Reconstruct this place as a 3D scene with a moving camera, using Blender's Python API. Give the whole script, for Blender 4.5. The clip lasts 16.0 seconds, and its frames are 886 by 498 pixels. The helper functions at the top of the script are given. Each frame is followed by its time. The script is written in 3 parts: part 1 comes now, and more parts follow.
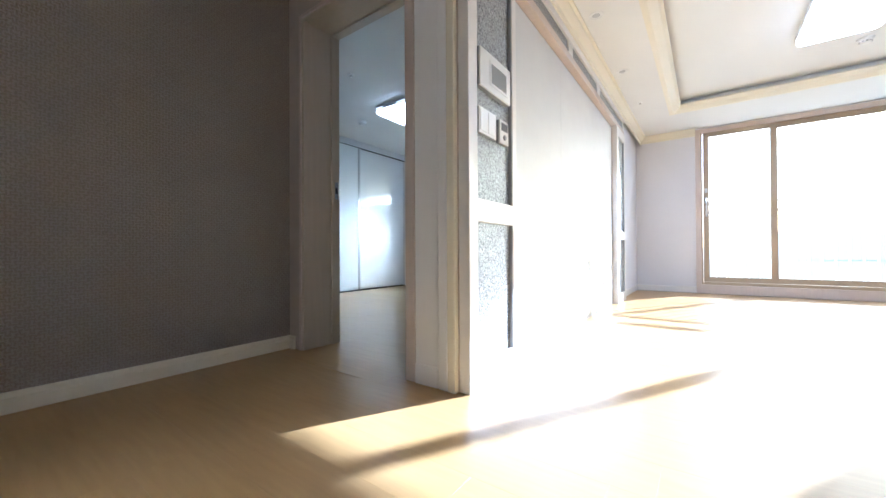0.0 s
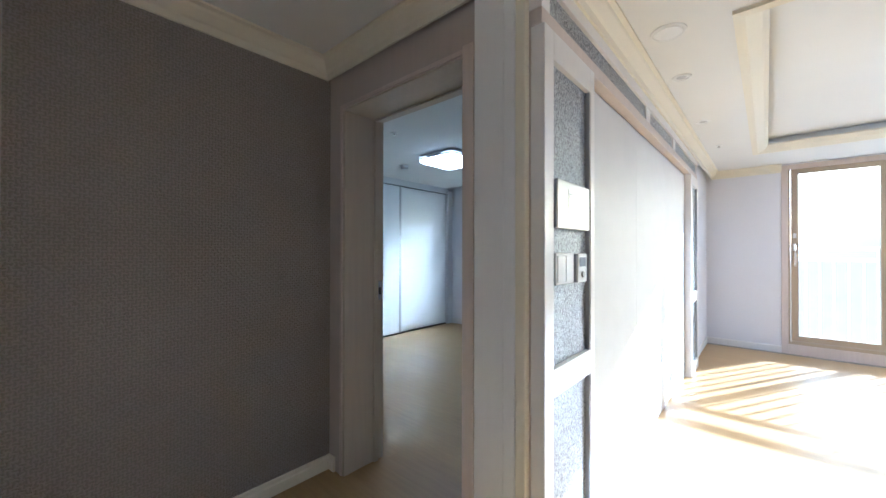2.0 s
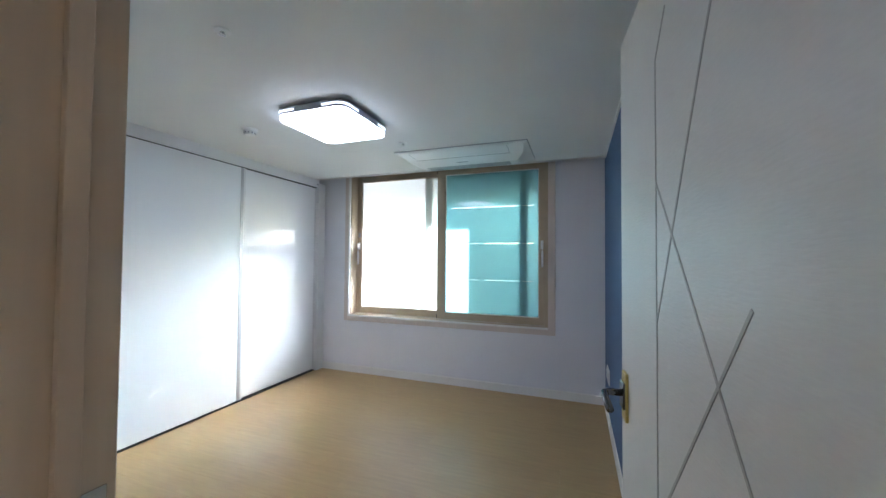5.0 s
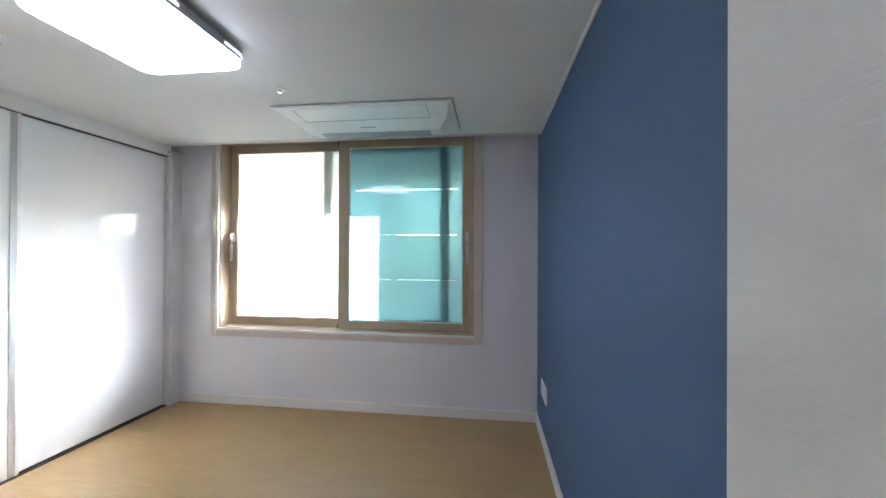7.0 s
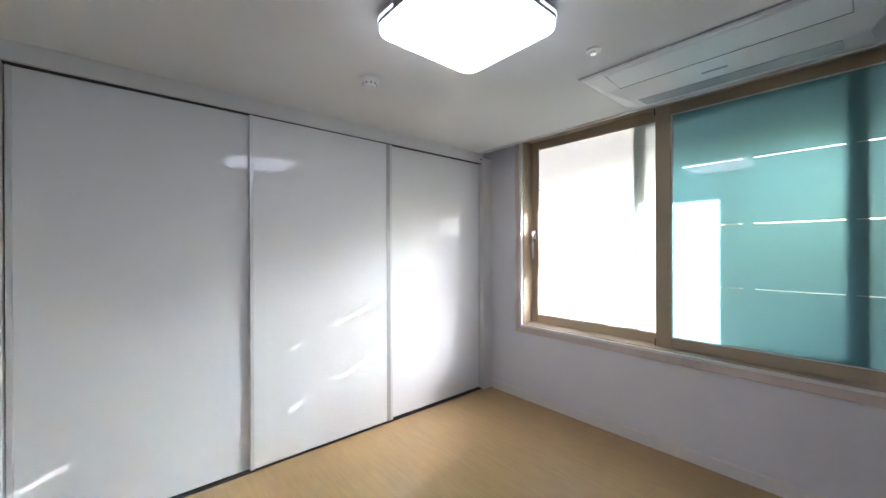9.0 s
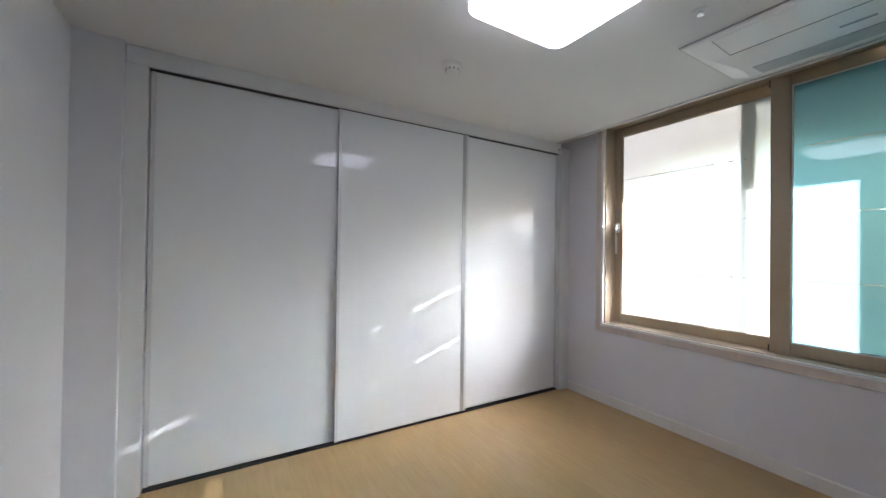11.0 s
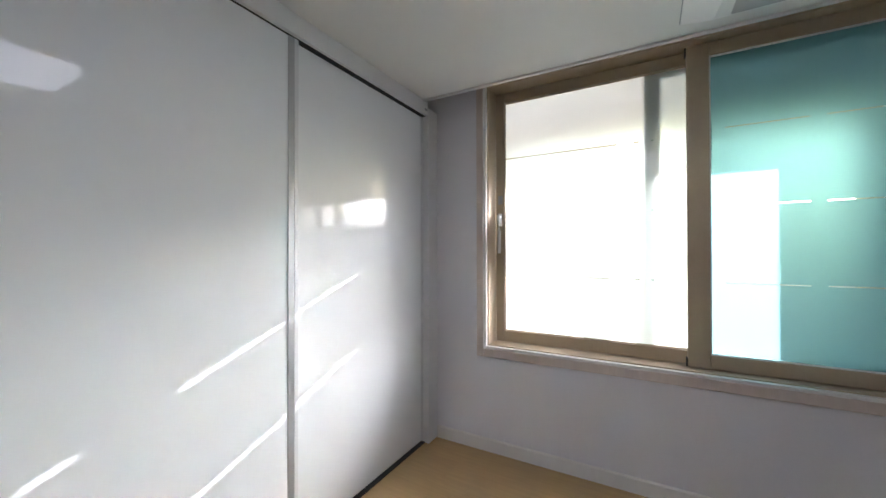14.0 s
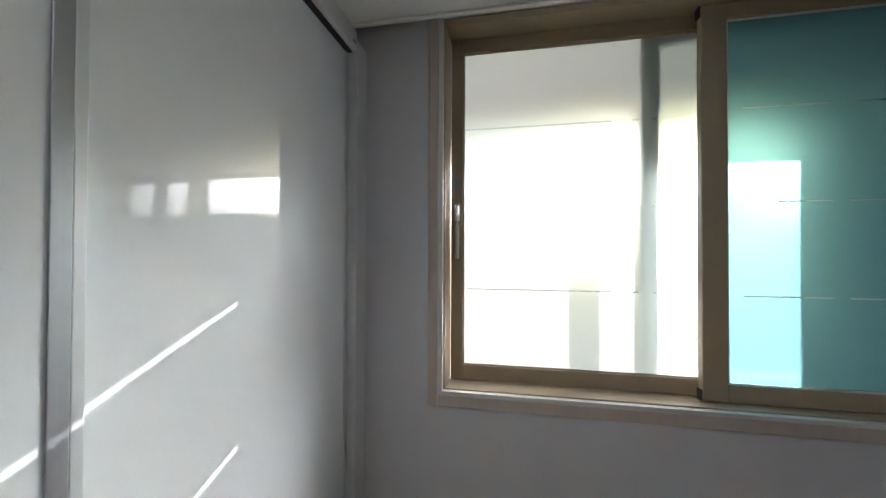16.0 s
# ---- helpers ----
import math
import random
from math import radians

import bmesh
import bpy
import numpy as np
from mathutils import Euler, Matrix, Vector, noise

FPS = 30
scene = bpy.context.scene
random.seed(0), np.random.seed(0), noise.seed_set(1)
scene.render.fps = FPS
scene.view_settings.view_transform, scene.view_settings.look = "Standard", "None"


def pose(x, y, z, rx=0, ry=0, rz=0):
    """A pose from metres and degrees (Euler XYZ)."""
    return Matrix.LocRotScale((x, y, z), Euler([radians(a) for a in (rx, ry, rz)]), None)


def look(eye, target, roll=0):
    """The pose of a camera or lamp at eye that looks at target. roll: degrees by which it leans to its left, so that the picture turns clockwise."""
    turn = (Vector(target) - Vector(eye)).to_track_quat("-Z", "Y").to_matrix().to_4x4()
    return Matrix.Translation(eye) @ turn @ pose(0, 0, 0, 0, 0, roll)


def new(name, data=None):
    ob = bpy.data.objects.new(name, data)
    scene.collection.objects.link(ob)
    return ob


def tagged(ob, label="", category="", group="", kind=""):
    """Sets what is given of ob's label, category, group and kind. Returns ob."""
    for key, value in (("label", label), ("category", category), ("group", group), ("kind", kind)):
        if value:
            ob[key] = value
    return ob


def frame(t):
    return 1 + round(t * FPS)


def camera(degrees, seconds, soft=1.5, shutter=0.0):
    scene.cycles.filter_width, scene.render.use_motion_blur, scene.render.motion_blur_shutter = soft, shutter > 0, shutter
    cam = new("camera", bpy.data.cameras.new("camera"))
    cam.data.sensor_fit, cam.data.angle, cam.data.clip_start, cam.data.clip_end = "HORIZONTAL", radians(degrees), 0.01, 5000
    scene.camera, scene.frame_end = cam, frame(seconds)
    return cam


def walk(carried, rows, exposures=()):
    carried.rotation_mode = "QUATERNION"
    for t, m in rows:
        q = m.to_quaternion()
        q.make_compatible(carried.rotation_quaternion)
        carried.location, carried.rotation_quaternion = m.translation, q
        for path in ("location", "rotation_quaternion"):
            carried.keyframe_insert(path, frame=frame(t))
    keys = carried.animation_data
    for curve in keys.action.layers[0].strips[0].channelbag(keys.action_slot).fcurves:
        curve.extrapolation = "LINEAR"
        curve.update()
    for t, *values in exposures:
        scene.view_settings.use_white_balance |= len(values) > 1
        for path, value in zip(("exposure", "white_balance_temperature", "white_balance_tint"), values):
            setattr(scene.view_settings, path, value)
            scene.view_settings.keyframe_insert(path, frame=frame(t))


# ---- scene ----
EXPOSURES = [(0.0, 2.74, 4750, 8), (0.5, 2.87, 4750, 7), (1.0, 2.83, 4750, 7), (1.5, 2.66, 4650, 7), (3.2, 2.62, 4550, 6), (5.3, 2.98, 5450, 12), (6.5, 3.03, 5600, 14), (7.0, 3.14, 5700, 15), (7.6, 3.22, 5750, 16), (8.0, 3.16, 5800, 17), (9.0, 2.7, 5850, 18), (12.5, 2.4, 5900, 18), (14.5, 2.28, 5900, 16), (16.0, 1.62, 5850, 12)]
PATH = [
    (0, (1.168, -1.582, 0.618), (0.0, 0.042, 0.634), -0.3),
    (0.5, (1.253, -1.658, 0.513), (-0.032, -0.125, 0.526), -0.3),
    (1, (1.156, -1.566, 0.666), (-0.135, -0.039, 0.677), -0.3),
    (1.5, (0.982, -1.451, 1.042), (-0.333, 0.056, 1.058), -0.0),
    (2, (0.916, -1.416, 1.288), (-0.411, 0.081, 1.3), 0.1),
    (2.5, (0.764, -1.27, 1.425), (-0.588, 0.204, 1.43), 0.3),
    (3, (0.562, -1.089, 1.461), (-0.734, 0.435, 1.464), 0.4),
    (4.2, (0.0, -0.575, 1.455), (-0.93, 1.196, 1.465), 0.5),
    (5.3, (-0.318, -0.194, 1.415), (-0.795, 1.748, 1.455), 0.6),
    (5.5, (-0.338, -0.135, 1.44), (-0.66, 1.839, 1.465), 0.6),
    (6, (-0.369, 0.004, 1.424), (-0.634, 1.987, 1.444), 0.2),
    (6.5, (-0.391, 0.245, 1.442), (-0.663, 2.226, 1.464), 0.2),
    (7, (-0.421, 0.465, 1.448), (-0.664, 2.45, 1.456), 0.3),
    (7.5, (-0.543, 0.678, 1.458), (-0.711, 2.671, 1.461), 0.3),
    (8, (-0.643, 0.801, 1.47), (-1.474, 2.621, 1.47), -0.1),
    (8.5, (-0.715, 0.821, 1.457), (-1.952, 2.393, 1.453), -0.1),
    (9, (-0.781, 0.778, 1.439), (-2.298, 2.081, 1.436), -0.2),
    (9.2, (-0.804, 0.759, 1.432), (-2.407, 1.954, 1.427), -0.3),
    (10.2, (-0.836, 0.728, 1.378), (-2.636, 1.598, 1.388), 0.2),
    (11.3, (-0.849, 0.718, 1.317), (-2.465, 1.895, 1.343), 0.8),
    (11.5, (-0.867, 0.705, 1.322), (-2.376, 2.017, 1.351), 0.6),
    (12, (-0.958, 0.734, 1.329), (-2.307, 2.211, 1.346), 0.2),
    (12.5, (-1.194, 0.93, 1.328), (-2.487, 2.455, 1.353), 0.3),
    (13, (-1.419, 1.085, 1.326), (-2.678, 2.638, 1.352), 0.3),
    (13.5, (-1.728, 1.175, 1.353), (-2.783, 2.874, 1.369), 0.1),
    (14, (-1.984, 1.324, 1.346), (-2.965, 3.066, 1.361), -0.1),
    (14.5, (-2.226, 1.533, 1.341), (-3.087, 3.338, 1.369), 0.3),
    (15, (-2.398, 1.675, 1.357), (-2.962, 3.593, 1.372), 0.4),
    (15.5, (-2.516, 1.81, 1.361), (-2.854, 3.781, 1.383), 0.1),
    (16, (-2.608, 1.919, 1.36), (-2.993, 3.882, 1.384), 0.2),
]
cam = camera(101.0, 16.0)
walk(cam, [(t, look(eye, target, roll)) for t, eye, target, roll in PATH], EXPOSURES)

# ---- light ----
SUN = Vector((0.55, 1.0, 0.385))
world = bpy.data.worlds.new("sky")
scene.world = world
world.use_nodes = True
wn = world.node_tree.nodes
sky = wn.new("ShaderNodeTexSky")
sky.sky_type = 'NISHITA'
sky.sun_disc = False
sky.sun_elevation, sky.sun_rotation = radians(18.6), radians(28.8)
sky.air_density, sky.dust_density = 1.0, 2.0
wn["Background"].inputs["Strength"].default_value = 0.125
world.node_tree.links.new(sky.outputs[0], wn["Background"].inputs["Color"])
sun = new("sun", bpy.data.lights.new("sun", "SUN"))
sun.matrix_world = look(SUN * 30, (0, 0, 0))
sun.data.energy, sun.data.angle, sun.data.color = 5.0, radians(0.5), (1.0, 0.97, 0.92)


# ---- materials ----
def material(name, colour, rough=0.5, metal=0.0, noise_scale=0.0, noise_amount=0.0, bump=0.0, bump_scale=200.0,
             stretch=(1, 1, 1), coat=0.0, per_object=0.0, big=0.04, relief=0.002):
    """A principled material with variation at two scales and a fine relief, in metres."""
    m = bpy.data.materials.new(name)
    m.use_nodes = True
    t = m.node_tree
    n, l = t.nodes, t.links
    p = n["Principled BSDF"]
    p.inputs["Roughness"].default_value = rough
    p.inputs["Metallic"].default_value = metal
    p.inputs["Coat Weight"].default_value = coat
    p.inputs["Coat Roughness"].default_value = 0.03
    geo = n.new("ShaderNodeNewGeometry")
    mp = n.new("ShaderNodeMapping")
    mp.inputs["Scale"].default_value = stretch
    if per_object:
        info = n.new("ShaderNodeObjectInfo")
        shift = n.new("ShaderNodeVectorMath")
        shift.operation = 'MULTIPLY_ADD'
        l.new(info.outputs["Random"], shift.inputs[0])
        shift.inputs[1].default_value = (17.0, 31.0, 0.0)
        l.new(geo.outputs["Position"], shift.inputs[2])
        l.new(shift.outputs[0], mp.inputs["Vector"])
    else:
        l.new(geo.outputs["Position"], mp.inputs["Vector"])
    base = n.new("ShaderNodeRGB")
    base.outputs[0].default_value = (*colour, 1)
    hsv = n.new("ShaderNodeHueSaturation")
    l.new(base.outputs[0], hsv.inputs["Color"])
    fine = n.new("ShaderNodeTexNoise")
    fine.inputs["Scale"].default_value = noise_scale or 60
    fine.inputs["Detail"].default_value = 5
    broad = n.new("ShaderNodeTexNoise")
    broad.inputs["Scale"].default_value = 1.3
    l.new(mp.outputs[0], fine.inputs["Vector"])
    l.new(geo.outputs["Position"], broad.inputs["Vector"])
    a = n.new("ShaderNodeMath")
    a.operation = 'MULTIPLY_ADD'
    l.new(fine.outputs["Fac"], a.inputs[0])
    a.inputs[1].default_value = 2 * noise_amount
    a.inputs[2].default_value = 1 - noise_amount - big
    b = n.new("ShaderNodeMath")
    b.operation = 'MULTIPLY_ADD'
    l.new(broad.outputs["Fac"], b.inputs[0])
    b.inputs[1].default_value = 2 * big
    l.new(a.outputs[0], b.inputs[2])
    out = b
    if per_object:
        c = n.new("ShaderNodeMath")
        c.operation = 'MULTIPLY_ADD'
        l.new(info.outputs["Random"], c.inputs[0])
        c.inputs[1].default_value = per_object
        l.new(b.outputs[0], c.inputs[2])
        out = c
    out.use_clamp = False
    low = n.new("ShaderNodeMath")
    low.operation = 'MAXIMUM'
    low.inputs[1].default_value = 0.05
    l.new(out.outputs[0], low.inputs[0])
    l.new(low.outputs[0], hsv.inputs["Value"])
    l.new(hsv.outputs[0], p.inputs["Base Color"])
    if bump:
        rel = n.new("ShaderNodeTexNoise")
        rel.inputs["Detail"].default_value = 3
        height = rel.outputs["Fac"]
        rel.inputs["Scale"].default_value = bump_scale
        l.new(mp.outputs[0], rel.inputs["Vector"])
        bp = n.new("ShaderNodeBump")
        bp.inputs["Strength"].default_value = bump
        bp.inputs["Distance"].default_value = relief
        l.new(height, bp.inputs["Height"])
        l.new(bp.outputs[0], p.inputs["Normal"])
    return m


def clear_glass(name):
    m = bpy.data.materials.new(name)
    m.use_nodes = True
    n, l = m.node_tree.nodes, m.node_tree.links
    n.remove(n["Principled BSDF"])
    mix, tr, gl, fr = (n.new(k) for k in ("ShaderNodeMixShader", "ShaderNodeBsdfTransparent", "ShaderNodeBsdfGlossy", "ShaderNodeFresnel"))
    gl.inputs["Roughness"].default_value = 0.0
    tr.inputs[0].default_value = (0.94, 0.97, 0.96, 1)
    l.new(fr.outputs[0], mix.inputs[0])
    l.new(tr.outputs[0], mix.inputs[1])
    l.new(gl.outputs[0], mix.inputs[2])
    l.new(mix.outputs[0], n["Material Output"].inputs[0])
    return m


def frosted_film(name, colour, see):
    """A frosted film on glass: scatters what comes through, with a clear gloss on the room side."""
    m = bpy.data.materials.new(name)
    m.use_nodes = True
    n, l = m.node_tree.nodes, m.node_tree.links
    n.remove(n["Principled BSDF"])
    t1, rf, gl, fr, df = (n.new(k) for k in ("ShaderNodeBsdfTranslucent", "ShaderNodeBsdfRefraction", "ShaderNodeBsdfGlossy",
                                             "ShaderNodeFresnel", "ShaderNodeBsdfDiffuse"))
    cloud = n.new("ShaderNodeTexNoise")
    cloud.inputs["Scale"].default_value = 2.2
    tint = n.new("ShaderNodeMix")
    tint.data_type = 'RGBA'
    tint.inputs["A"].default_value = (*colour, 1)
    tint.inputs["B"].default_value = (*[c * 0.94 for c in colour], 1)
    l.new(cloud.outputs["Fac"], tint.inputs["Factor"])
    l.new(tint.outputs["Result"], t1.inputs[0])
    l.new(tint.outputs["Result"], rf.inputs[0])
    rf.inputs["Roughness"].default_value, rf.inputs["IOR"].default_value = 0.9, 1.22
    df.inputs[0].default_value = (*[c * 0.8 for c in colour], 1)
    gl.inputs["Roughness"].default_value = 0.02
    m1, m2, m3 = (n.new("ShaderNodeMixShader") for _ in range(3))
    m1.inputs[0].default_value = see
    l.new(t1.outputs[0], m1.inputs[1])
    l.new(rf.outputs[0], m1.inputs[2])
    m2.inputs[0].default_value = 0.04
    l.new(m1.outputs[0], m2.inputs[1])
    l.new(df.outputs[0], m2.inputs[2])
    l.new(fr.outputs[0], m3.inputs[0])
    l.new(m2.outputs[0], m3.inputs[1])
    l.new(gl.outputs[0], m3.inputs[2])
    l.new(m3.outputs[0], n["Material Output"].inputs[0])
    return m


def glow(name, colour, strength):
    m = bpy.data.materials.new(name)
    m.use_nodes = True
    p = m.node_tree.nodes["Principled BSDF"]
    p.inputs["Base Color"].default_value = (0.8, 0.8, 0.8, 1)
    p.inputs["Emission Color"].default_value = (*colour, 1)
    p.inputs["Emission Strength"].default_value = strength
    return m


WHITE_PAPER = material("white_wallpaper", (0.74, 0.73, 0.76), 0.75, noise_scale=90, noise_amount=0.03, bump=0.25, bump_scale=350)
BLUE_PAPER = material("blue_wallpaper", (0.078, 0.13, 0.245), 0.7, noise_scale=140, noise_amount=0.12, bump=0.35, bump_scale=420, stretch=(1, 1, 0.35))
TAUPE_PAPER = material("taupe_wallpaper", (0.32, 0.28, 0.248), 0.6, noise_scale=70, noise_amount=0.06, bump=1.0, bump_scale=70, relief=0.0035)


def weave(m, cell=0.016):
    """Adds a basket weave relief: patches of level and of upright threads by turns."""
    n, l = m.node_tree.nodes, m.node_tree.links
    geo = n["Geometry"]
    check = n.new("ShaderNodeTexChecker")
    check.inputs["Scale"].default_value = 1 / cell
    check.inputs["Color1"].default_value, check.inputs["Color2"].default_value = (0, 0, 0, 1), (1, 1, 1, 1)
    move = n.new("ShaderNodeVectorMath")
    move.inputs[1].default_value = (0.0037, 0.0, 0.0)
    l.new(geo.outputs["Position"], move.inputs[0])
    l.new(move.outputs[0], check.inputs["Vector"])
    waves = []
    for axis in ("Y", "Z"):
        w = n.new("ShaderNodeTexWave")
        w.bands_direction = axis
        w.inputs["Scale"].default_value = 1 / cell / 2.6
        w.inputs["Distortion"].default_value = 4.0
        w.inputs["Detail Scale"].default_value = 3.0
        l.new(geo.outputs["Position"], w.inputs["Vector"])
        waves.append(w)
    mix = n.new("ShaderNodeMix")
    mix.data_type = 'RGBA'
    l.new(check.outputs["Color"], mix.inputs["Factor"])
    l.new(waves[0].outputs["Color"], mix.inputs["A"])
    l.new(waves[1].outputs["Color"], mix.inputs["B"])
    l.new(mix.outputs["Result"], n["Bump"].inputs["Height"])
    tone = n.new("ShaderNodeMapRange")
    tone.inputs["To Min"].default_value, tone.inputs["To Max"].default_value = 0.86, 1.14
    l.new(mix.outputs["Result"], tone.inputs["Value"])
    hsv = n["Hue/Saturation/Value"]
    twin = n.new("ShaderNodeMath")
    twin.operation = 'MULTIPLY'
    l.new(hsv.inputs["Value"].links[0].from_socket, twin.inputs[0])
    l.new(tone.outputs["Result"], twin.inputs[1])
    l.new(twin.outputs[0], hsv.inputs["Value"])


weave(TAUPE_PAPER)
CEILING = material("ceiling_paper", (0.78, 0.775, 0.75), 0.8, noise_scale=120, noise_amount=0.02, bump=0.15, bump_scale=400)
CREAM = material("cream_moulding", (0.8, 0.75, 0.61), 0.5, noise_scale=50, noise_amount=0.03)
TRIM = material("white_trim", (0.76, 0.735, 0.71), 0.4, noise_scale=40, noise_amount=0.04, stretch=(1, 1, 0.3))
PINK_WOOD = material("pale_wood_film", (0.62, 0.53, 0.475), 0.45, noise_scale=45, noise_amount=0.09, stretch=(1, 1, 0.08), bump=0.15, bump_scale=90)
LACQUER = material("white_lacquer", (0.84, 0.835, 0.82), 0.4, noise_scale=40, noise_amount=0.02, stretch=(1, 1, 0.3))
TAUPE_WOOD = material("taupe_wood_film", (0.5, 0.435, 0.39), 0.45, noise_scale=45, noise_amount=0.06, stretch=(1, 1, 0.08), bump=0.12, bump_scale=90)
JAMB = material("beige_wood_film", (0.56, 0.485, 0.39), 0.4, noise_scale=45, noise_amount=0.1, stretch=(1, 1, 0.06), bump=0.15, bump_scale=90)
TAN = material("tan_vinyl_frame", (0.43, 0.34, 0.23), 0.4, noise_scale=60, noise_amount=0.05, bump=0.1, bump_scale=150)
OUTER = material("pale_grey_vinyl", (0.74, 0.76, 0.72), 0.4, noise_scale=60, noise_amount=0.04, bump=0.1, bump_scale=150)
OAK = material("oak_planks", (0.44, 0.292, 0.132), 0.36, noise_scale=9, noise_amount=0.16, stretch=(0.5, 5, 1), bump=0.06, bump_scale=40, per_object=0.05, big=0.05)
BOUNCE_FLOOR = material("pale_bounce_floor", (0.68, 0.67, 0.64), 0.5, noise_scale=30, noise_amount=0.04)
OAK.node_tree.nodes["Principled BSDF"].inputs["Specular IOR Level"].default_value = 0.3
SLAB = material("screed", (0.35, 0.33, 0.3), 0.9, noise_scale=30, noise_amount=0.1, bump=0.3)
GLOSS = material("white_high_gloss", (0.84, 0.85, 0.86), 0.6, noise_scale=20, noise_amount=0.01, coat=0.7, big=0.015)
GLOSS.node_tree.nodes["Principled BSDF"].inputs["Specular IOR Level"].default_value = 0.1
GLOSS.node_tree.nodes["Principled BSDF"].inputs["Coat Roughness"].default_value = 0.0
MATT_WHITE = material("white_board", (0.76, 0.76, 0.76), 0.4, noise_scale=40, noise_amount=0.02)
SILVER = material("brushed_aluminium", (0.55, 0.55, 0.56), 0.35, 0.9, noise_scale=90, noise_amount=0.08, stretch=(1, 1, 0.05))
DARK_CHROME = material("dark_chrome", (0.22, 0.21, 0.2), 0.18, 1.0, noise_scale=90, noise_amount=0.04)
PROFILE = material("pale_aluminium", (0.7, 0.7, 0.71), 0.4, 0.35, noise_scale=90, noise_amount=0.04, stretch=(1, 1, 0.05))
CHROME = material("satin_chrome", (0.6, 0.6, 0.58), 0.18, 1.0, noise_scale=90, noise_amount=0.04)
BRASS = material("brass_film", (0.75, 0.6, 0.2), 0.35, 0.6, noise_scale=90, noise_amount=0.05)
DARK = material("dark_gap", (0.03, 0.03, 0.03), 0.6, noise_scale=60, noise_amount=0.1)
PLASTIC = material("white_plastic", (0.8, 0.8, 0.79), 0.3, noise_scale=50, noise_amount=0.01)
GREY_PLASTIC = material("grey_plastic", (0.33, 0.34, 0.36), 0.35, noise_scale=50, noise_amount=0.03)
AC_GREY = material("pale_grey_plastic", (0.42, 0.42, 0.43), 0.4, noise_scale=50, noise_amount=0.02)
GUNMETAL = material("gunmetal_profile", (0.45, 0.45, 0.465), 0.35, 0.7, noise_scale=50, noise_amount=0.05)
DOOR = material("white_embossed_wood", (0.68, 0.66, 0.63), 0.42, noise_scale=30, noise_amount=0.05, stretch=(1, 1.5, 9), bump=0.22, bump_scale=26)
GROOVE = material("grey_groove", (0.42, 0.4, 0.38), 0.5, noise_scale=60, noise_amount=0.1)
MOSAIC = material("silver_textured_panel", (0.3, 0.31, 0.32), 0.35, 0.3, noise_scale=130, noise_amount=2.2, bump=1.0, bump_scale=130, relief=0.006)
STONE = material("white_stone_slab", (0.66, 0.655, 0.645), 0.6, noise_scale=6, noise_amount=0.05, bump=0.08, bump_scale=30)
SCREEN = material("grey_screen", (0.2, 0.21, 0.23), 0.12, noise_scale=40, noise_amount=0.03)
GLASS = clear_glass("window_glass")
FROST = frosted_film("white_frosted_film", (0.98, 0.98, 0.97), 0.84)
TEAL = frosted_film("teal_frosted_film", (0.19, 0.365, 0.405), 0.38)
LED = glow("led_diffuser", (0.95, 0.95, 1.0), 1.45)
SIDE_LED = glow("led_slot", (0.93, 0.95, 1.0), 0.3)
RAIL = material("white_painted_steel", (0.75, 0.76, 0.76), 0.4, noise_scale=60, noise_amount=0.04)
# The far hills glow faintly: emission stands in for haze in the air.
GLOWING_HILLS = material("hills_haze_glow", (0.2, 0.19, 0.17), 0.95, noise_scale=0.01, noise_amount=0.12)
GLOWING_HILLS.node_tree.nodes["Principled BSDF"].inputs["Specular IOR Level"].default_value = 0.0
GLOWING_HILLS.node_tree.nodes["Principled BSDF"].inputs["Emission Color"].default_value = (1.0, 0.95, 0.9, 1)
GLOWING_HILLS.node_tree.nodes["Principled BSDF"].inputs["Emission Strength"].default_value = 0.2
PLAIN = material("pale_plain", (0.3, 0.27, 0.22), 0.9, noise_scale=0.03, noise_amount=0.2)
PLAIN.node_tree.nodes["Principled BSDF"].inputs["Specular IOR Level"].default_value = 0.0


# ---- mesh helpers ----
def mesh(name, bm, mat, smooth=False):
    me = bpy.data.meshes.new(name)
    bmesh.ops.recalc_face_normals(bm, faces=bm.faces)
    bm.to_mesh(me)
    bm.free()
    me.materials.append(mat)
    if smooth:
        me.shade_smooth()
    return me


def boxes(*spans, bevel=0.0, segments=2):
    """One bmesh of boxes given by their two corners."""
    bm = bmesh.new()
    for a, b in spans:
        made = bmesh.ops.create_cube(bm, size=1)["verts"]
        for v in made:
            v.co = [a[i] + (v.co[i] + 0.5) * (b[i] - a[i]) for i in range(3)]
    if bevel:
        bmesh.ops.bevel(bm, geom=list(bm.edges), offset=bevel, segments=segments, profile=0.5, affect='EDGES', clamp_overlap=True)
    return bm


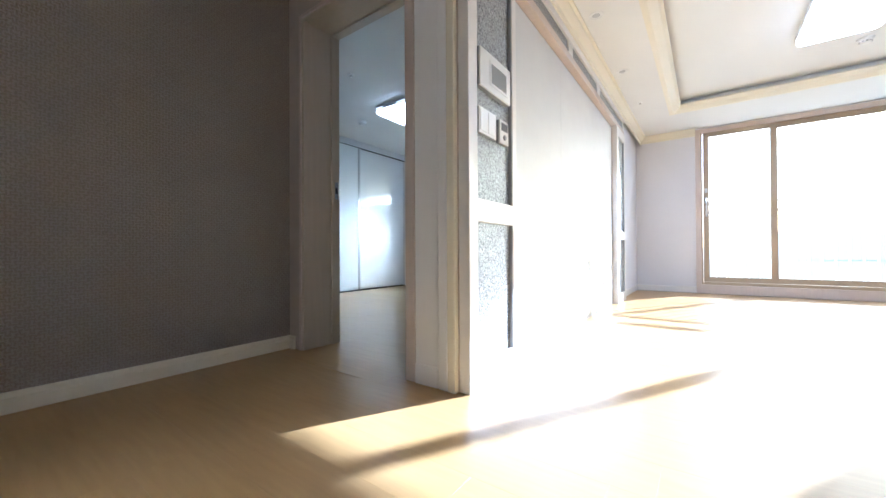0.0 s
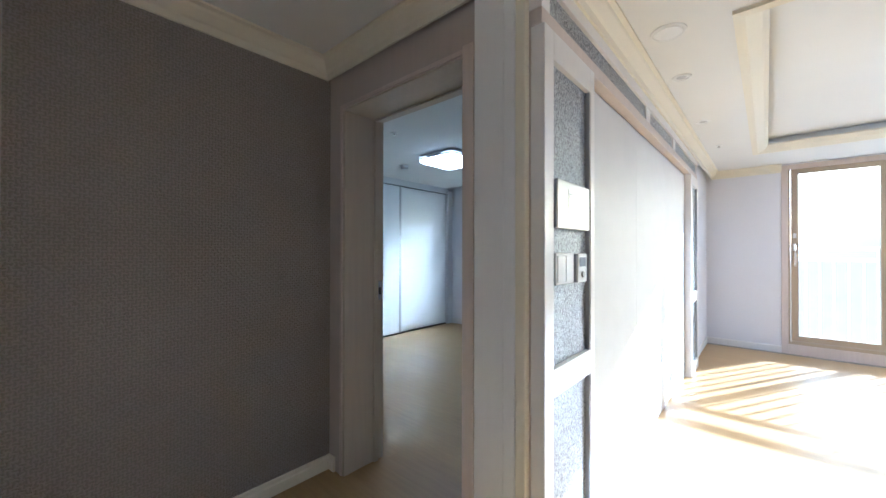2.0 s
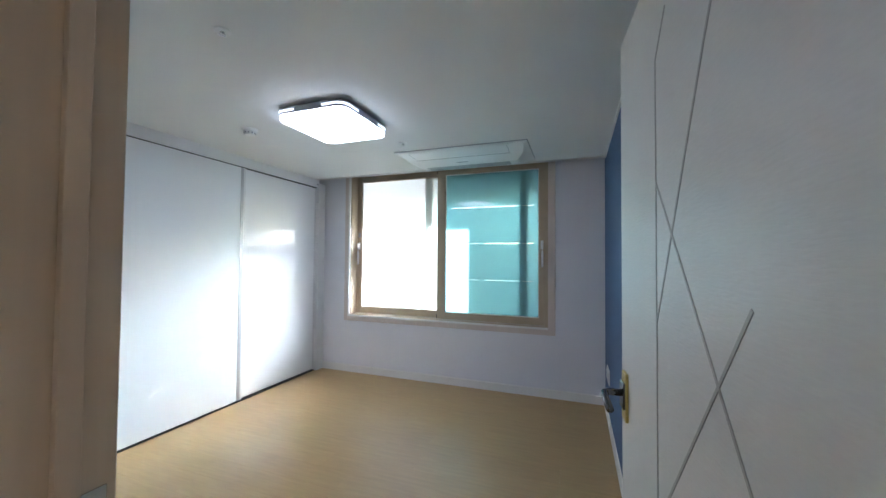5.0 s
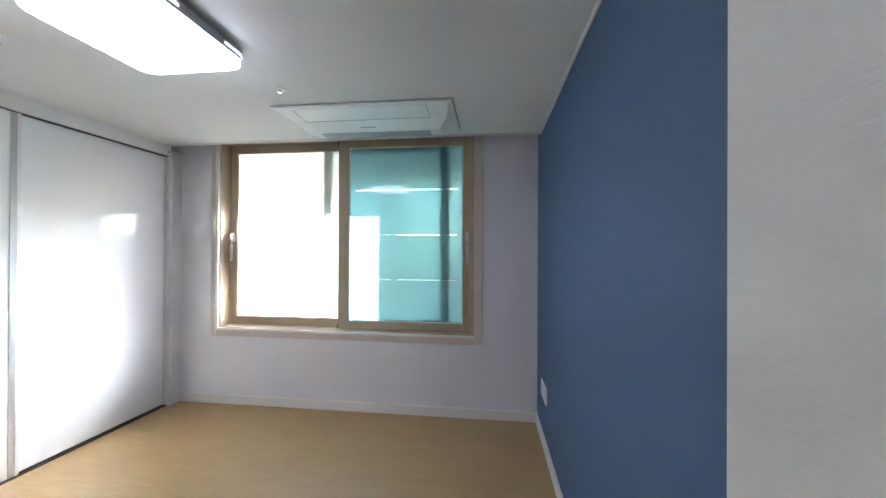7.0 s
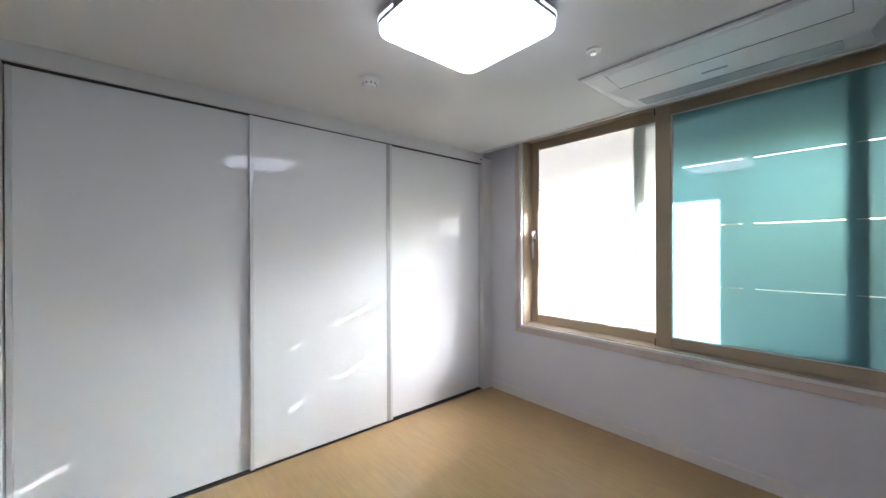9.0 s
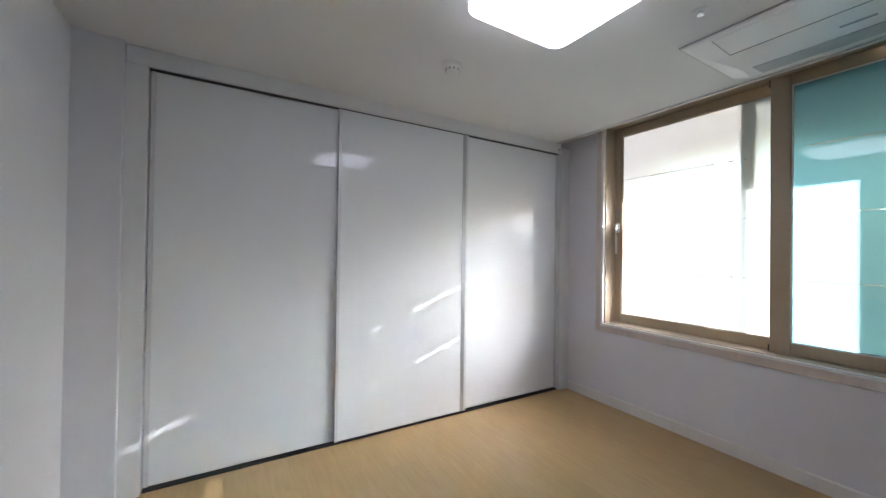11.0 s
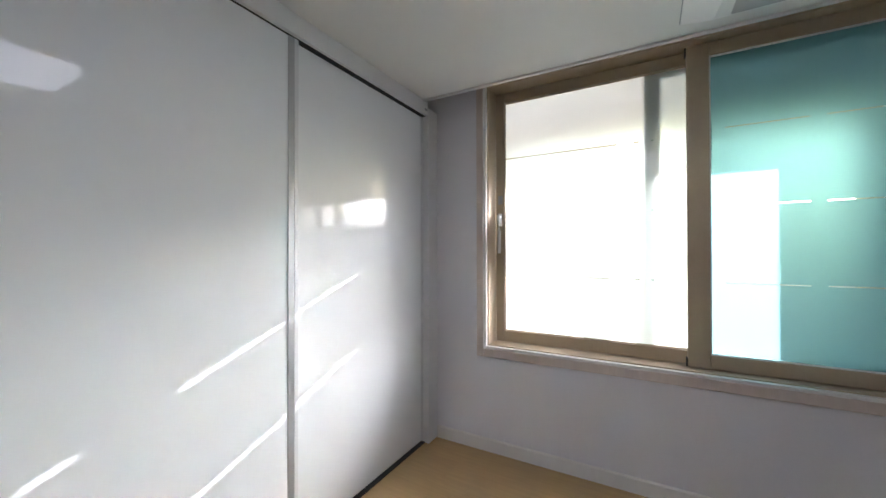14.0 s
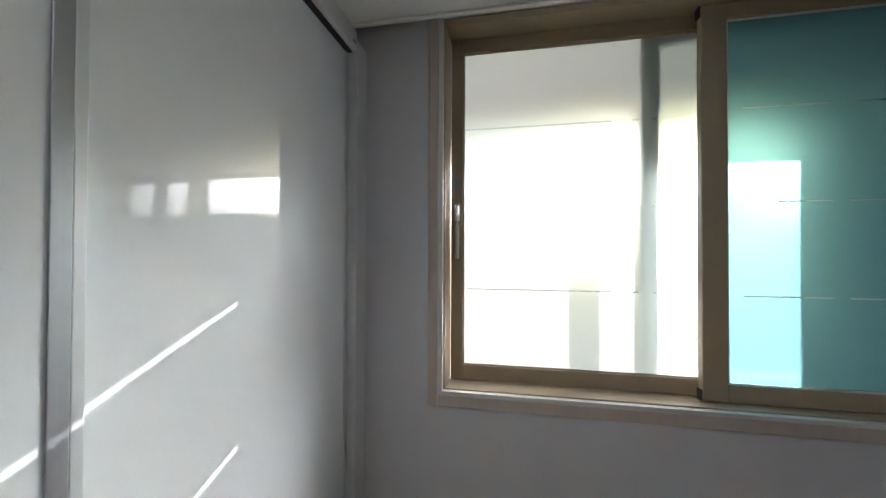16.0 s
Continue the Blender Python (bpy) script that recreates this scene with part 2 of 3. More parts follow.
def rounded_slab(x0, x1, y0, y1, z0, z1, r, bevel=0.0, steps=8):
    """A slab with rounded corners in plan."""
    bm = bmesh.new()
    ring = []
    for cx, cy, a0 in ((x1 - r, y1 - r, 0), (x0 + r, y1 - r, 90), (x0 + r, y0 + r, 180), (x1 - r, y0 + r, 270)):
        for k in range(steps + 1):
            a = radians(a0 + 90 * k / steps)
            ring.append(bm.verts.new((cx + r * math.cos(a), cy + r * math.sin(a), z0)))
    face = bm.faces.new(ring)
    top = bmesh.ops.extrude_face_region(bm, geom=[face])["geom"]
    bmesh.ops.translate(bm, verts=[v for v in top if isinstance(v, bmesh.types.BMVert)], vec=(0, 0, z1 - z0))
    if bevel:
        low = [e for e in bm.edges if all(abs(v.co.z - z0) < 1e-6 for v in e.verts)]
        bmesh.ops.bevel(bm, geom=low, offset=bevel, segments=3, profile=0.5, affect='EDGES')
    return bm


def lathe(profile, steps=28):
    """A turned body from (radius, height) pairs."""
    bm = bmesh.new()
    rings = []
    for r, z in profile:
        rings.append([bm.verts.new((r * math.cos(2 * math.pi * k / steps), r * math.sin(2 * math.pi * k / steps), z)) for k in range(steps)])
    for a, b in zip(rings, rings[1:]):
        for k in range(steps):
            bm.faces.new((a[k], a[(k + 1) % steps], b[(k + 1) % steps], b[k]))
    bm.faces.new(rings[0][::-1])
    bm.faces.new(rings[-1])
    return bm


def tube(points, radius, sides=10):
    """A round bar along a line of points."""
    bm = bmesh.new()
    rings = []
    pts = [Vector(p) for p in points]
    for i, p in enumerate(pts):
        way = (pts[min(i + 1, len(pts) - 1)] - pts[max(i - 1, 0)]).normalized()
        q = way.to_track_quat('Z', 'Y')
        rings.append([bm.verts.new(p + q @ Vector((radius * math.cos(2 * math.pi * k / sides), radius * math.sin(2 * math.pi * k / sides), 0))) for k in range(sides)])
    for a, b in zip(rings, rings[1:]):
        for k in range(sides):
            bm.faces.new((a[k], a[(k + 1) % sides], b[(k + 1) % sides], b[k]))
    bm.faces.new(rings[0][::-1])
    bm.faces.new(rings[-1])
    return bm


def part(name, bm, mat, parent, label="", smooth=False):
    ob = new(name, mesh(name, bm, mat, smooth))
    ob.parent = parent
    if parent is not None:
        ob.matrix_parent_inverse = parent.matrix_basis.inverted()
    if label:
        ob["label"] = label
    return ob


def structure(name, bm, mat, label, category):
    return tagged(new(name, mesh(name, bm, mat)), label, category, kind="structure")


def thing(name, at, label, category, group=""):
    ob = new(name)
    ob.location = at
    ob.matrix_basis = Matrix.Translation(at)
    return tagged(ob, label, category, group)


def profile_run(points, profile, closed=False):
    """Sweeps a (sideways, height) profile along a level line of (x, y) points; sideways is to the left of the way."""
    bm = bmesh.new()
    rings = []
    n = len(points)
    for i, p in enumerate(points):
        a = Vector(points[i - 1 if closed or i else 0])
        b = Vector(points[i])
        c = Vector(points[(i + 1) % n if closed or i < n - 1 else i])
        d1 = (b - a).normalized() if (b - a).length else (c - b).normalized()
        d2 = (c - b).normalized() if (c - b).length else d1
        s1, s2 = Vector((-d1.y, d1.x)), Vector((-d2.y, d2.x))
        s = (s1 + s2) / (1 + s1.dot(s2))
        rings.append([bm.verts.new((b.x + s.x * u, b.y + s.y * u, z)) for u, z in profile])
    m = len(profile)
    for i in range(n if closed else n - 1):
        a, b = rings[i], rings[(i + 1) % n]
        for k in range(m):
            bm.faces.new((a[k], a[(k + 1) % m], b[(k + 1) % m], b[k]))
    if not closed:
        bm.faces.new(rings[0])
        bm.faces.new(rings[-1][::-1])
    return bm


# ---- the shell ----
CEIL = 2.40
TOP = 2.75
floor = structure("floor", boxes(((-4.2, -0.22, -0.2), (5.1, 5.1, -0.008)), ((-1.2, -3.2, -0.2), (5.1, -0.22, -0.008))), SLAB, "light oak plank floor through all rooms", "floor")

structure("ceiling_bedroom", boxes(((-4.1, 0.04, CEIL), (0.0, 3.455, CEIL + 0.06)), ((-4.1, 3.455, CEIL), (0.0, 3.47, CEIL + 0.2)),
                                   ((-4.1, 3.47, CEIL + 0.14), (0.0, 3.635, CEIL + 0.2))),
          CEILING, "white papered bedroom ceiling with a curtain slot along the window", "ceiling")
structure("ceiling_edge_trim", boxes(((-3.334, 3.448, CEIL - 0.012), (-0.001, 3.472, CEIL - 0.001)), bevel=0.003), TRIM, "thin white edge strip of the curtain slot", "trim")
structure("ceiling_living", boxes(((-1.04, -3.0, CEIL), (4.9, -0.22, TOP)), ((0.27, -0.22, CEIL), (4.9, 0.76, TOP)), ((0.27, 0.76, CEIL), (0.83, 4.95, TOP)),
                                  ((4.35, 0.76, CEIL), (4.9, 4.95, TOP)), ((0.83, 3.98, CEIL), (4.35, 4.95, TOP)), ((0.83, 0.76, CEIL + 0.13), (4.35, 3.98, TOP))),
          CEILING, "white living room ceiling with a raised tray", "ceiling")
tray = [(0.83, 0.76), (4.35, 0.76), (4.35, 3.98), (0.83, 3.98)]
structure("tray_moulding", profile_run(tray, [(-0.03, CEIL - 0.001), (-0.03, CEIL - 0.018), (0.015, CEIL - 0.022), (0.075, CEIL + 0.01), (0.1, CEIL + 0.045), (0.1, CEIL + 0.06), (0.0, CEIL + 0.06)], closed=True),
          CREAM, "cream moulding round the raised ceiling tray", "moulding")
crown = [(0.0, CEIL - 0.1), (0.012, CEIL - 0.1), (0.018, CEIL - 0.07), (0.03, CEIL - 0.062), (0.058, CEIL - 0.03), (0.064, CEIL - 0.018), (0.085, CEIL - 0.012), (0.085, CEIL - 0.001), (0.0, CEIL - 0.001)]
structure("crown_moulding", profile_run([(1.06, 4.95), (0.335, 4.95), (0.335, -0.245), (-1.04, -0.245), (-1.04, -1.485)], crown),
          CREAM, "cream crown moulding between wall and ceiling", "moulding")

# bedroom walls
structure("wall_blue", boxes(((0.0, 1.06, 0), (0.06, 3.635, CEIL + 0.2)), ((0.05, 0.04, 0), (0.06, 1.06, CEIL + 0.2))), BLUE_PAPER, "slate blue wallpaper accent wall of the bedroom", "wall")
structure("wall_partition", boxes(((0.06, -0.235, 0), (0.27, 4.95, TOP)), bevel=0.012), WHITE_PAPER, "white partition between bedroom and living room", "wall")
structure("wall_window", boxes(((-4.1, 3.635, 0), (0.06, 3.89, 0.68)), ((-4.1, 3.635, 0.68), (-2.975, 3.89, TOP)), ((-0.53, 3.635, 0.68), (0.06, 3.89, TOP)),
                               ((-2.975, 3.635, 2.50), (-0.53, 3.89, TOP))), WHITE_PAPER, "pale lavender white wallpapered window wall", "wall")
structure("wall_west", boxes(((-4.2, -0.2, 0), (-4.1, 5.1, TOP))), WHITE_PAPER, "white wall behind the wardrobe", "wall")
structure("wall_door", boxes(((-4.1, -0.22, 0), (-0.93, 0.04, TOP)), ((-0.93, -0.22, 2.125), (0.04, 0.04, TOP)), ((0.035, -0.22, 0), (0.058, 0.04, 2.125)),
                             ((-4.1, 0.04, 0), (-3.3, 0.24, CEIL))), WHITE_PAPER, "white papered wall with the bedroom doorway", "wall")
structure("wall_door_hall", boxes(((-1.04, -0.228, 0), (-0.9275, -0.2205, CEIL)), ((-0.9275, -0.228, 2.1265), (0.06, -0.2205, CEIL))), TAUPE_WOOD, "taupe wood film facing round the bedroom doorway", "wall")
# hall and living room walls
structure("wall_hall", boxes(((-1.2, -3.0, 0), (-1.04, -0.22, TOP))), TAUPE_PAPER, "taupe embossed wallpaper wall of the hall", "wall")
structure("wall_south", boxes(((-1.04, -1.83, 0), (0.13, -1.573, TOP))), WHITE_PAPER, "white wall end beside the hall", "wall")
# Unseen wall closing the hall, pulled in to return more light.
structure("wall_back", boxes(((-1.2, -3.2, 0), (5.0, -3.0, TOP))), WHITE_PAPER, "unseen white back wall, set close to bounce light", "wall")
structure("wall_east", boxes(((4.9, -3.0, 0), (5.1, 5.1, TOP))), WHITE_PAPER, "white side wall of the living room", "wall")
structure("wall_living_window", boxes(((0.06, 4.95, 0), (1.10, 5.1, TOP)), ((4.37, 4.95, 0), (4.9, 5.1, TOP)), ((1.10, 4.95, 0), (4.37, 5.1, 0.12)), ((1.10, 4.95, 2.355), (4.37, 5.1, TOP))),
          WHITE_PAPER, "white wallpapered wall round the balcony window", "wall")

# skirting boards
skirt = [(0.0, 0.0), (0.0, 0.085), (0.006, 0.085), (0.012, 0.078), (0.012, 0.0)]
tall = [(0.0, 0.0), (0.0, 0.082), (0.005, 0.082), (0.009, 0.076), (0.009, 0.06), (0.015, 0.053), (0.015, 0.0)]
structure("baseboard_bedroom", profile_run([(0.0, 1.1), (0.0, 3.635), (-3.33, 3.635)], skirt), TRIM, "low white baseboard of the bedroom", "baseboard")
structure("baseboard_hall", profile_run([(-0.975, -0.2285), (-1.04, -0.2285), (-1.04, -1.485)], tall), CREAM, "cream baseboard of the hall", "baseboard")
structure("baseboard_living", profile_run([(1.054, 4.95), (0.275, 4.95), (0.275, 3.6)], skirt), TRIM, "white baseboard of the living room", "baseboard")
structure("ceiling_strip_blue_wall", boxes(((-0.014, 0.06, CEIL - 0.02), (-0.001, 3.447, CEIL - 0.001)), bevel=0.003), TRIM, "thin white strip between blue wall and ceiling", "trim")

# end of the partition beside the doorway, with its own small skirting
structure("pilaster", boxes(((0.045, -0.25, 0.0), (0.185, -0.2355, CEIL - 0.08)), ((0.188, -0.262, 0.0), (0.24, -0.2355, CEIL - 0.08)), bevel=0.006), LACQUER, "white boarded wall end beside the doorway", "wall")
structure("pilaster_base", boxes(((0.05, -0.258, 0.0), (0.18, -0.2505, 0.095)), bevel=0.003), LACQUER, "small white plinth on the wall end", "baseboard")
# Corner strip made wider so its cream also draws the yellow reflection beside it.
structure("pilaster_edge", boxes(((0.2405, -0.266, 0.0), (0.282, -0.2355, CEIL - 0.08)), bevel=0.005), CREAM, "cream corner strip of the wall end, widened for a yellow reflection", "trim")

# doorway lining
structure("door_frame", boxes(((-0.925, -0.225, 0), (-0.89, 0.055, 2.095)), ((-0.018, -0.225, 0), (0.034, 0.055, 2.095)), ((-0.925, -0.225, 2.095), (0.034, 0.055, 2.124)), bevel=0.003),
          JAMB, "beige wood film lining of the bedroom doorway", "door frame")
structure("door_casing", boxes(((-0.927, -0.236, 0), (-0.905, -0.2255, 2.126)), ((-0.014, -0.252, 0), (0.043, -0.2255, 2.126)), ((-0.9045, -0.236, 2.102), (-0.0145, -0.2255, 2.126)), bevel=0.004),
          PINK_WOOD, "pale pinkish wood casing round the bedroom doorway", "door casing")
structure("door_stop", boxes(((-0.8895, -0.02, 0), (-0.877, 0.008, 2.094)), ((-0.8765, -0.02, 2.082), (-0.0185, 0.008, 2.094)), bevel=0.002), JAMB, "narrow stop strip in the doorway lining", "trim")
plate = thing("strike_plate", (-0.889, 0.03, 1.04), "small steel strike plate with a dark hole in the jamb", "strike plate")
part("plate", boxes(((-0.8905, 0.012, 0.985), (-0.8875, 0.042, 1.10)), bevel=0.0008), CHROME, plate)
part("hole", boxes(((-0.887, 0.018, 1.02), (-0.8868, 0.036, 1.062))), DARK, plate, "dark latch hole")

# white jamb of the facing doorway in the hall
structure("hall_door_casing", boxes(((0.08, -1.572, 0), (0.142, -1.554, 2.16)), ((0.1305, -1.633, 0), (0.148, -1.5725, 2.16)), ((0.1305, -1.673, 0), (0.142, -1.6335, 2.16)), bevel=0.006), LACQUER, "white casing of the hall doorway", "door casing")
structure("hall_door_lining", boxes(((0.1305, -1.83, 0), (0.14, -1.6735, 2.16)), bevel=0.002), JAMB, "beige lining of the hall doorway", "door frame")

structure("hall_corner_casing", boxes(((-1.0395, -1.572, 0), (-1.005, -1.486, CEIL - 0.1)), bevel=0.004), TAUPE_WOOD, "taupe wood casing in the corner of the hall", "door casing")

# ---- media wall of the living room ----
structure("media_wall_slab", boxes(((0.2705, 0.262, 0), (0.28, 1.20, 2.075)), ((0.2705, 1.203, 0), (0.28, 2.13, 2.075)), ((0.2705, 2.133, 0), (0.28, 3.06, 2.075))),
          STONE, "white smooth slabs of the media wall", "wall cladding")


def framed_panel(name, y0, y1, label):
    """An upright frame with two sunken textured panels."""
    t = thing(name, (0.27, (y0 + y1) / 2, 0), label, "wall panel", "upright panels of the media wall")
    x0, x1 = 0.286, 0.34
    for nm, a, b in (("stile", (x0, y0, 0), (x1, y0 + 0.075, 2.09)), ("stile", (x0, y1 - 0.05, 0), (x1, y1, 2.09))):
        part(nm, boxes((a, b), bevel=0.003), TRIM, t)
    for z0, z1 in ((0, 0.11), (0.755, 0.86), (1.985, 2.09)):
        part("rail", boxes(((x0, y0 + 0.0755, z0), (x1, y1 - 0.0505, z1)), bevel=0.003), TRIM, t)
    for z0, z1 in ((0.11, 0.755), (0.86, 1.985)):
        # The bead on the far side is grey to draw the recess's shade.
        for nm, a, mt in (("bead", y0 + 0.076, TRIM), ("shade_bead", y1 - 0.058, GREY_PLASTIC)):
            part(nm, boxes(((x0 + 0.002, a, z0), (x1 - 0.004, a + 0.006, z1)), bevel=0.001), mt, t)
        part("infill", boxes(((x0, y0 + 0.0835, z0), (x0 + 0.033, y1 - 0.0585, z1))), MOSAIC, t, "glittering silver textured infill")
    part("backing", boxes(((0.2706, y0, 0), (0.2855, y1, 2.09))), PINK_WOOD, t, "pale wood side")
    return t


framed_panel("framed_wall_board", -0.235, 0.258, "white framed upright panel with silver textured infill")
framed_panel("framed_wall_board", 3.065, 3.56, "white framed upright panel near the balcony window")
frieze = thing("media_frieze", (0.27, 1.6, 2.09), "white frieze with three sunken silver textured strips", "wall panel")
part("lower_rail", boxes(((0.2706, -0.235, 2.091), (0.33, 3.56, 2.15)), bevel=0.003), PINK_WOOD, frieze, "pale wood lower rail")
part("upper_rail", boxes(((0.2706, -0.235, 2.245), (0.335, 3.56, 2.31)), bevel=0.003), TRIM, frieze)
for a, b in ((-0.235, -0.17), (1.25, 1.36), (2.16, 2.27), (3.50, 3.56)):
    part("divider", boxes(((0.2706, a, 2.1505), (0.329, b, 2.2445)), bevel=0.002), TRIM, frieze)
for a, b in ((-0.1695, 1.2495), (1.3605, 2.1595), (2.2705, 3.4995)):
    part("infill", boxes(((0.2706, a, 2.1505), (0.318, b, 2.2445))), MOSAIC, frieze, "silver textured strip")
structure("wall_above_frieze", boxes(((0.2706, -0.235, 2.3105), (0.334, 3.56, CEIL - 0.001)), ((0.2706, 3.5605, 0), (0.275, 4.95, CEIL - 0.001))), WHITE_PAPER, "white strip of wall above the frieze", "wall")

# wall devices on the near panel
# Grey bodies behind all three fronts paint in the shade on their sides.
com = thing("intercom", (0.32, 0.0, 1.44), "white wall intercom with a grey screen", "intercom")
part("shaded_sides", boxes(((0.3195, -0.148, 1.376), (0.3395, 0.163, 1.553))), GREY_PLASTIC, com, "dark grey sides, coloured for the shade on them")
part("housing", boxes(((0.34, -0.15, 1.374), (0.35, 0.165, 1.555)), bevel=0.006), PLASTIC, com)
part("bezel", boxes(((0.35, -0.06, 1.403), (0.3525, 0.125, 1.523)), bevel=0.001), PLASTIC, com)
part("screen", boxes(((0.3525, -0.045, 1.418), (0.3535, 0.11, 1.508))), SCREEN, com, "grey display")
sw = thing("light_switch", (0.3, -0.065, 1.2), "white square light switch plate", "light switch")
part("shaded_sides", boxes(((0.3195, -0.146, 1.165), (0.3345, 0.016, 1.281))), GREY_PLASTIC, sw, "dark grey sides, coloured for the shade on them")
part("plate", boxes(((0.335, -0.148, 1.163), (0.342, 0.018, 1.283)), bevel=0.004), PLASTIC, sw)
for k in range(2):
    part("rocker", boxes(((0.342, -0.138 + 0.074 * k, 1.173), (0.3455, -0.068 + 0.074 * k, 1.273)), bevel=0.002), PLASTIC, sw)
th = thing("thermostat", (0.3, 0.1, 1.2), "small white thermostat with a grey display", "thermostat")
part("shaded_sides", boxes(((0.3195, 0.054, 1.163), (0.3345, 0.148, 1.277))), GREY_PLASTIC, th, "dark grey sides, coloured for the shade on them")
part("housing", boxes(((0.335, 0.052, 1.161), (0.345, 0.15, 1.279)), bevel=0.004), PLASTIC, th)
part("display", boxes(((0.345, 0.068, 1.226), (0.3462, 0.135, 1.264))), SCREEN, th, "grey display")
part("dial", lathe([(0.013, 0), (0.013, 0.005), (0.011, 0.007)], 16), GREY_PLASTIC, th).matrix_basis = pose(0.345, 0.1, 1.193, 0, 90, 0)


def outlet(name, m, label, group):
    """A socket plate, built flat in its own plane, facing its local +x."""
    t = thing(name, (0, 0, 0), label, "wall socket", group)
    part("plate", boxes(((0, -0.058, -0.06), (0.009, 0.058, 0.06)), bevel=0.003), PLASTIC, t)
    part("insert", boxes(((0.009, -0.04, -0.042), (0.0115, 0.04, 0.042)), bevel=0.001), MATT_WHITE, t)
    for s in (-1, 1):
        cup = part("socket", lathe([(0.017, 0), (0.017, 0.003), (0.014, 0.003), (0.014, 0.0005)], 18), PLASTIC, t)
        cup.matrix_basis = pose(0.0115, 0, 0.02 * s, 0, 90, 0)
        for q in (-1, 1):
            part("pin_hole", boxes(((0.0118, q * 0.007 - 0.0022, 0.02 * s - 0.0022), (0.0124, q * 0.007 + 0.0022, 0.02 * s + 0.0022))), DARK, t)
    t.matrix_basis = m
    return t


outlet("wall_outlet", pose(0.28, 1.83, 0.46), "white double socket plate on the media wall", "media wall sockets")
outlet("wall_outlet", pose(0.28, 2.0, 0.46), "white double socket plate on the media wall", "media wall sockets")
outlet("wall_outlet", pose(0.0, 3.175, 0.41, 0, 0, 180), "white socket plate low on the blue wall", "blue wall sockets")
outlet("wall_outlet", pose(0.0, 3.297, 0.41, 0, 0, 180), "white socket plate low on the blue wall", "blue wall sockets")

# ---- living room window ----
def sash(parent, x0, x1, z0, z1, y0, y1, rail, mat, glass, name="sash"):
    """A sash of four bars and a pane."""
    s = part(name, boxes(((x0, y0, z0), (x0 + rail, y1, z1)), ((x1 - rail, y0, z0), (x1, y1, z1)),
                         ((x0 + rail, y0 + 0.001, z0), (x1 - rail, y1 - 0.001, z0 + rail)), ((x0 + rail, y0 + 0.001, z1 - rail), (x1 - rail, y1 - 0.001, z1)), bevel=0.003), mat, parent)
    if glass:
        g = part("pane", boxes(((x0 + rail - 0.005, (y0 + y1) / 2 - 0.003, z0 + rail - 0.005), (x1 - rail + 0.005, (y0 + y1) / 2 + 0.003, z1 - rail + 0.005))), glass, s)
        g.visible_shadow = False
    return s


def handle(parent, at, turn=0):
    """A lever handle on a window sash, standing off towards the room."""
    x, y, z = at
    h = part("handle", boxes(((x - 0.014, y - 0.012, z + 0.06), (x + 0.014, y, z + 0.15)), bevel=0.005), PLASTIC, parent, "white handle")
    part("lever", tube([(x, y - 0.01, z + 0.125), (x, y - 0.035, z + 0.13), (x + 0.004, y - 0.045, z + 0.10), (x + 0.006, y - 0.043, z + 0.02), (x + 0.004, y - 0.038, z - 0.13)], 0.011, 12), PLASTIC, h, smooth=True)
    return h


lw = thing("balcony_window", (2.45, 4.95, 0.12), "beige framed sliding balcony window with clear glass", "window")
part("casing", boxes(((1.055, 4.935, 0.0), (1.12, 4.9495, 2.385)), ((4.35, 4.935, 0.0), (4.415, 4.9495, 2.385)), ((1.1205, 4.935, 2.325), (4.3495, 4.9495, 2.385)), ((1.1205, 4.93, 0.0), (4.3495, 4.9495, 0.125)), bevel=0.003), PINK_WOOD, lw, "pale wood casing")
part("frame", boxes(((1.1005, 4.951, 0.121), (1.14, 5.09, 2.354)), ((4.33, 4.951, 0.121), (4.3695, 5.09, 2.354)), ((1.1405, 4.951, 0.121), (4.3295, 5.09, 0.165)), ((1.1405, 4.951, 2.338), (4.3295, 5.09, 2.354)), bevel=0.003), TAN, lw)
s1 = sash(lw, 1.145, 1.955, 0.168, 2.335, 4.955, 4.995, 0.07, TAN, GLASS)
handle(s1, (1.178, 4.955, 1.24))
s2 = sash(lw, 3.515, 4.325, 0.168, 2.335, 4.955, 4.995, 0.07, TAN, GLASS)
sash(lw, 1.885, 3.63, 0.168, 2.335, 5.005, 5.045, 0.07, TAN, GLASS, "fixed_sash")
part("sticker", boxes(((1.165, 4.9535, 1.46), (1.195, 4.9545, 1.52))), RAIL, s1, "small pale label")

# ---- balcony and outside ----
structure("balcony_slab", boxes(((-4.2, 5.1005, -0.3), (5.1, 5.6, -0.05))), SLAB, "grey concrete balcony slab", "balcony")
# Unseen floor, set pale so that it bounces light onto the frosted panes.
structure("balcony_floor", boxes(((-4.1, 3.8905, -0.3), (0.06, 4.95, -0.009))), BOUNCE_FLOOR, "unseen floor of the enclosed balcony, pale to bounce light", "floor")
fence = thing("balcony_railing", (2.5, 5.3, -0.05), "white steel balcony railing with upright bars", "railing")
part("top_rail", boxes(((0.2, 5.27, 1.30), (5.0, 5.33, 1.345)), bevel=0.008), RAIL, fence)
part("middle_rail", boxes(((0.2, 5.28, 1.17), (5.0, 5.32, 1.205)), bevel=0.004), RAIL, fence)
part("bottom_rail", boxes(((0.2, 5.28, 0.06), (5.0, 5.32, 0.095)), bevel=0.004), RAIL, fence)
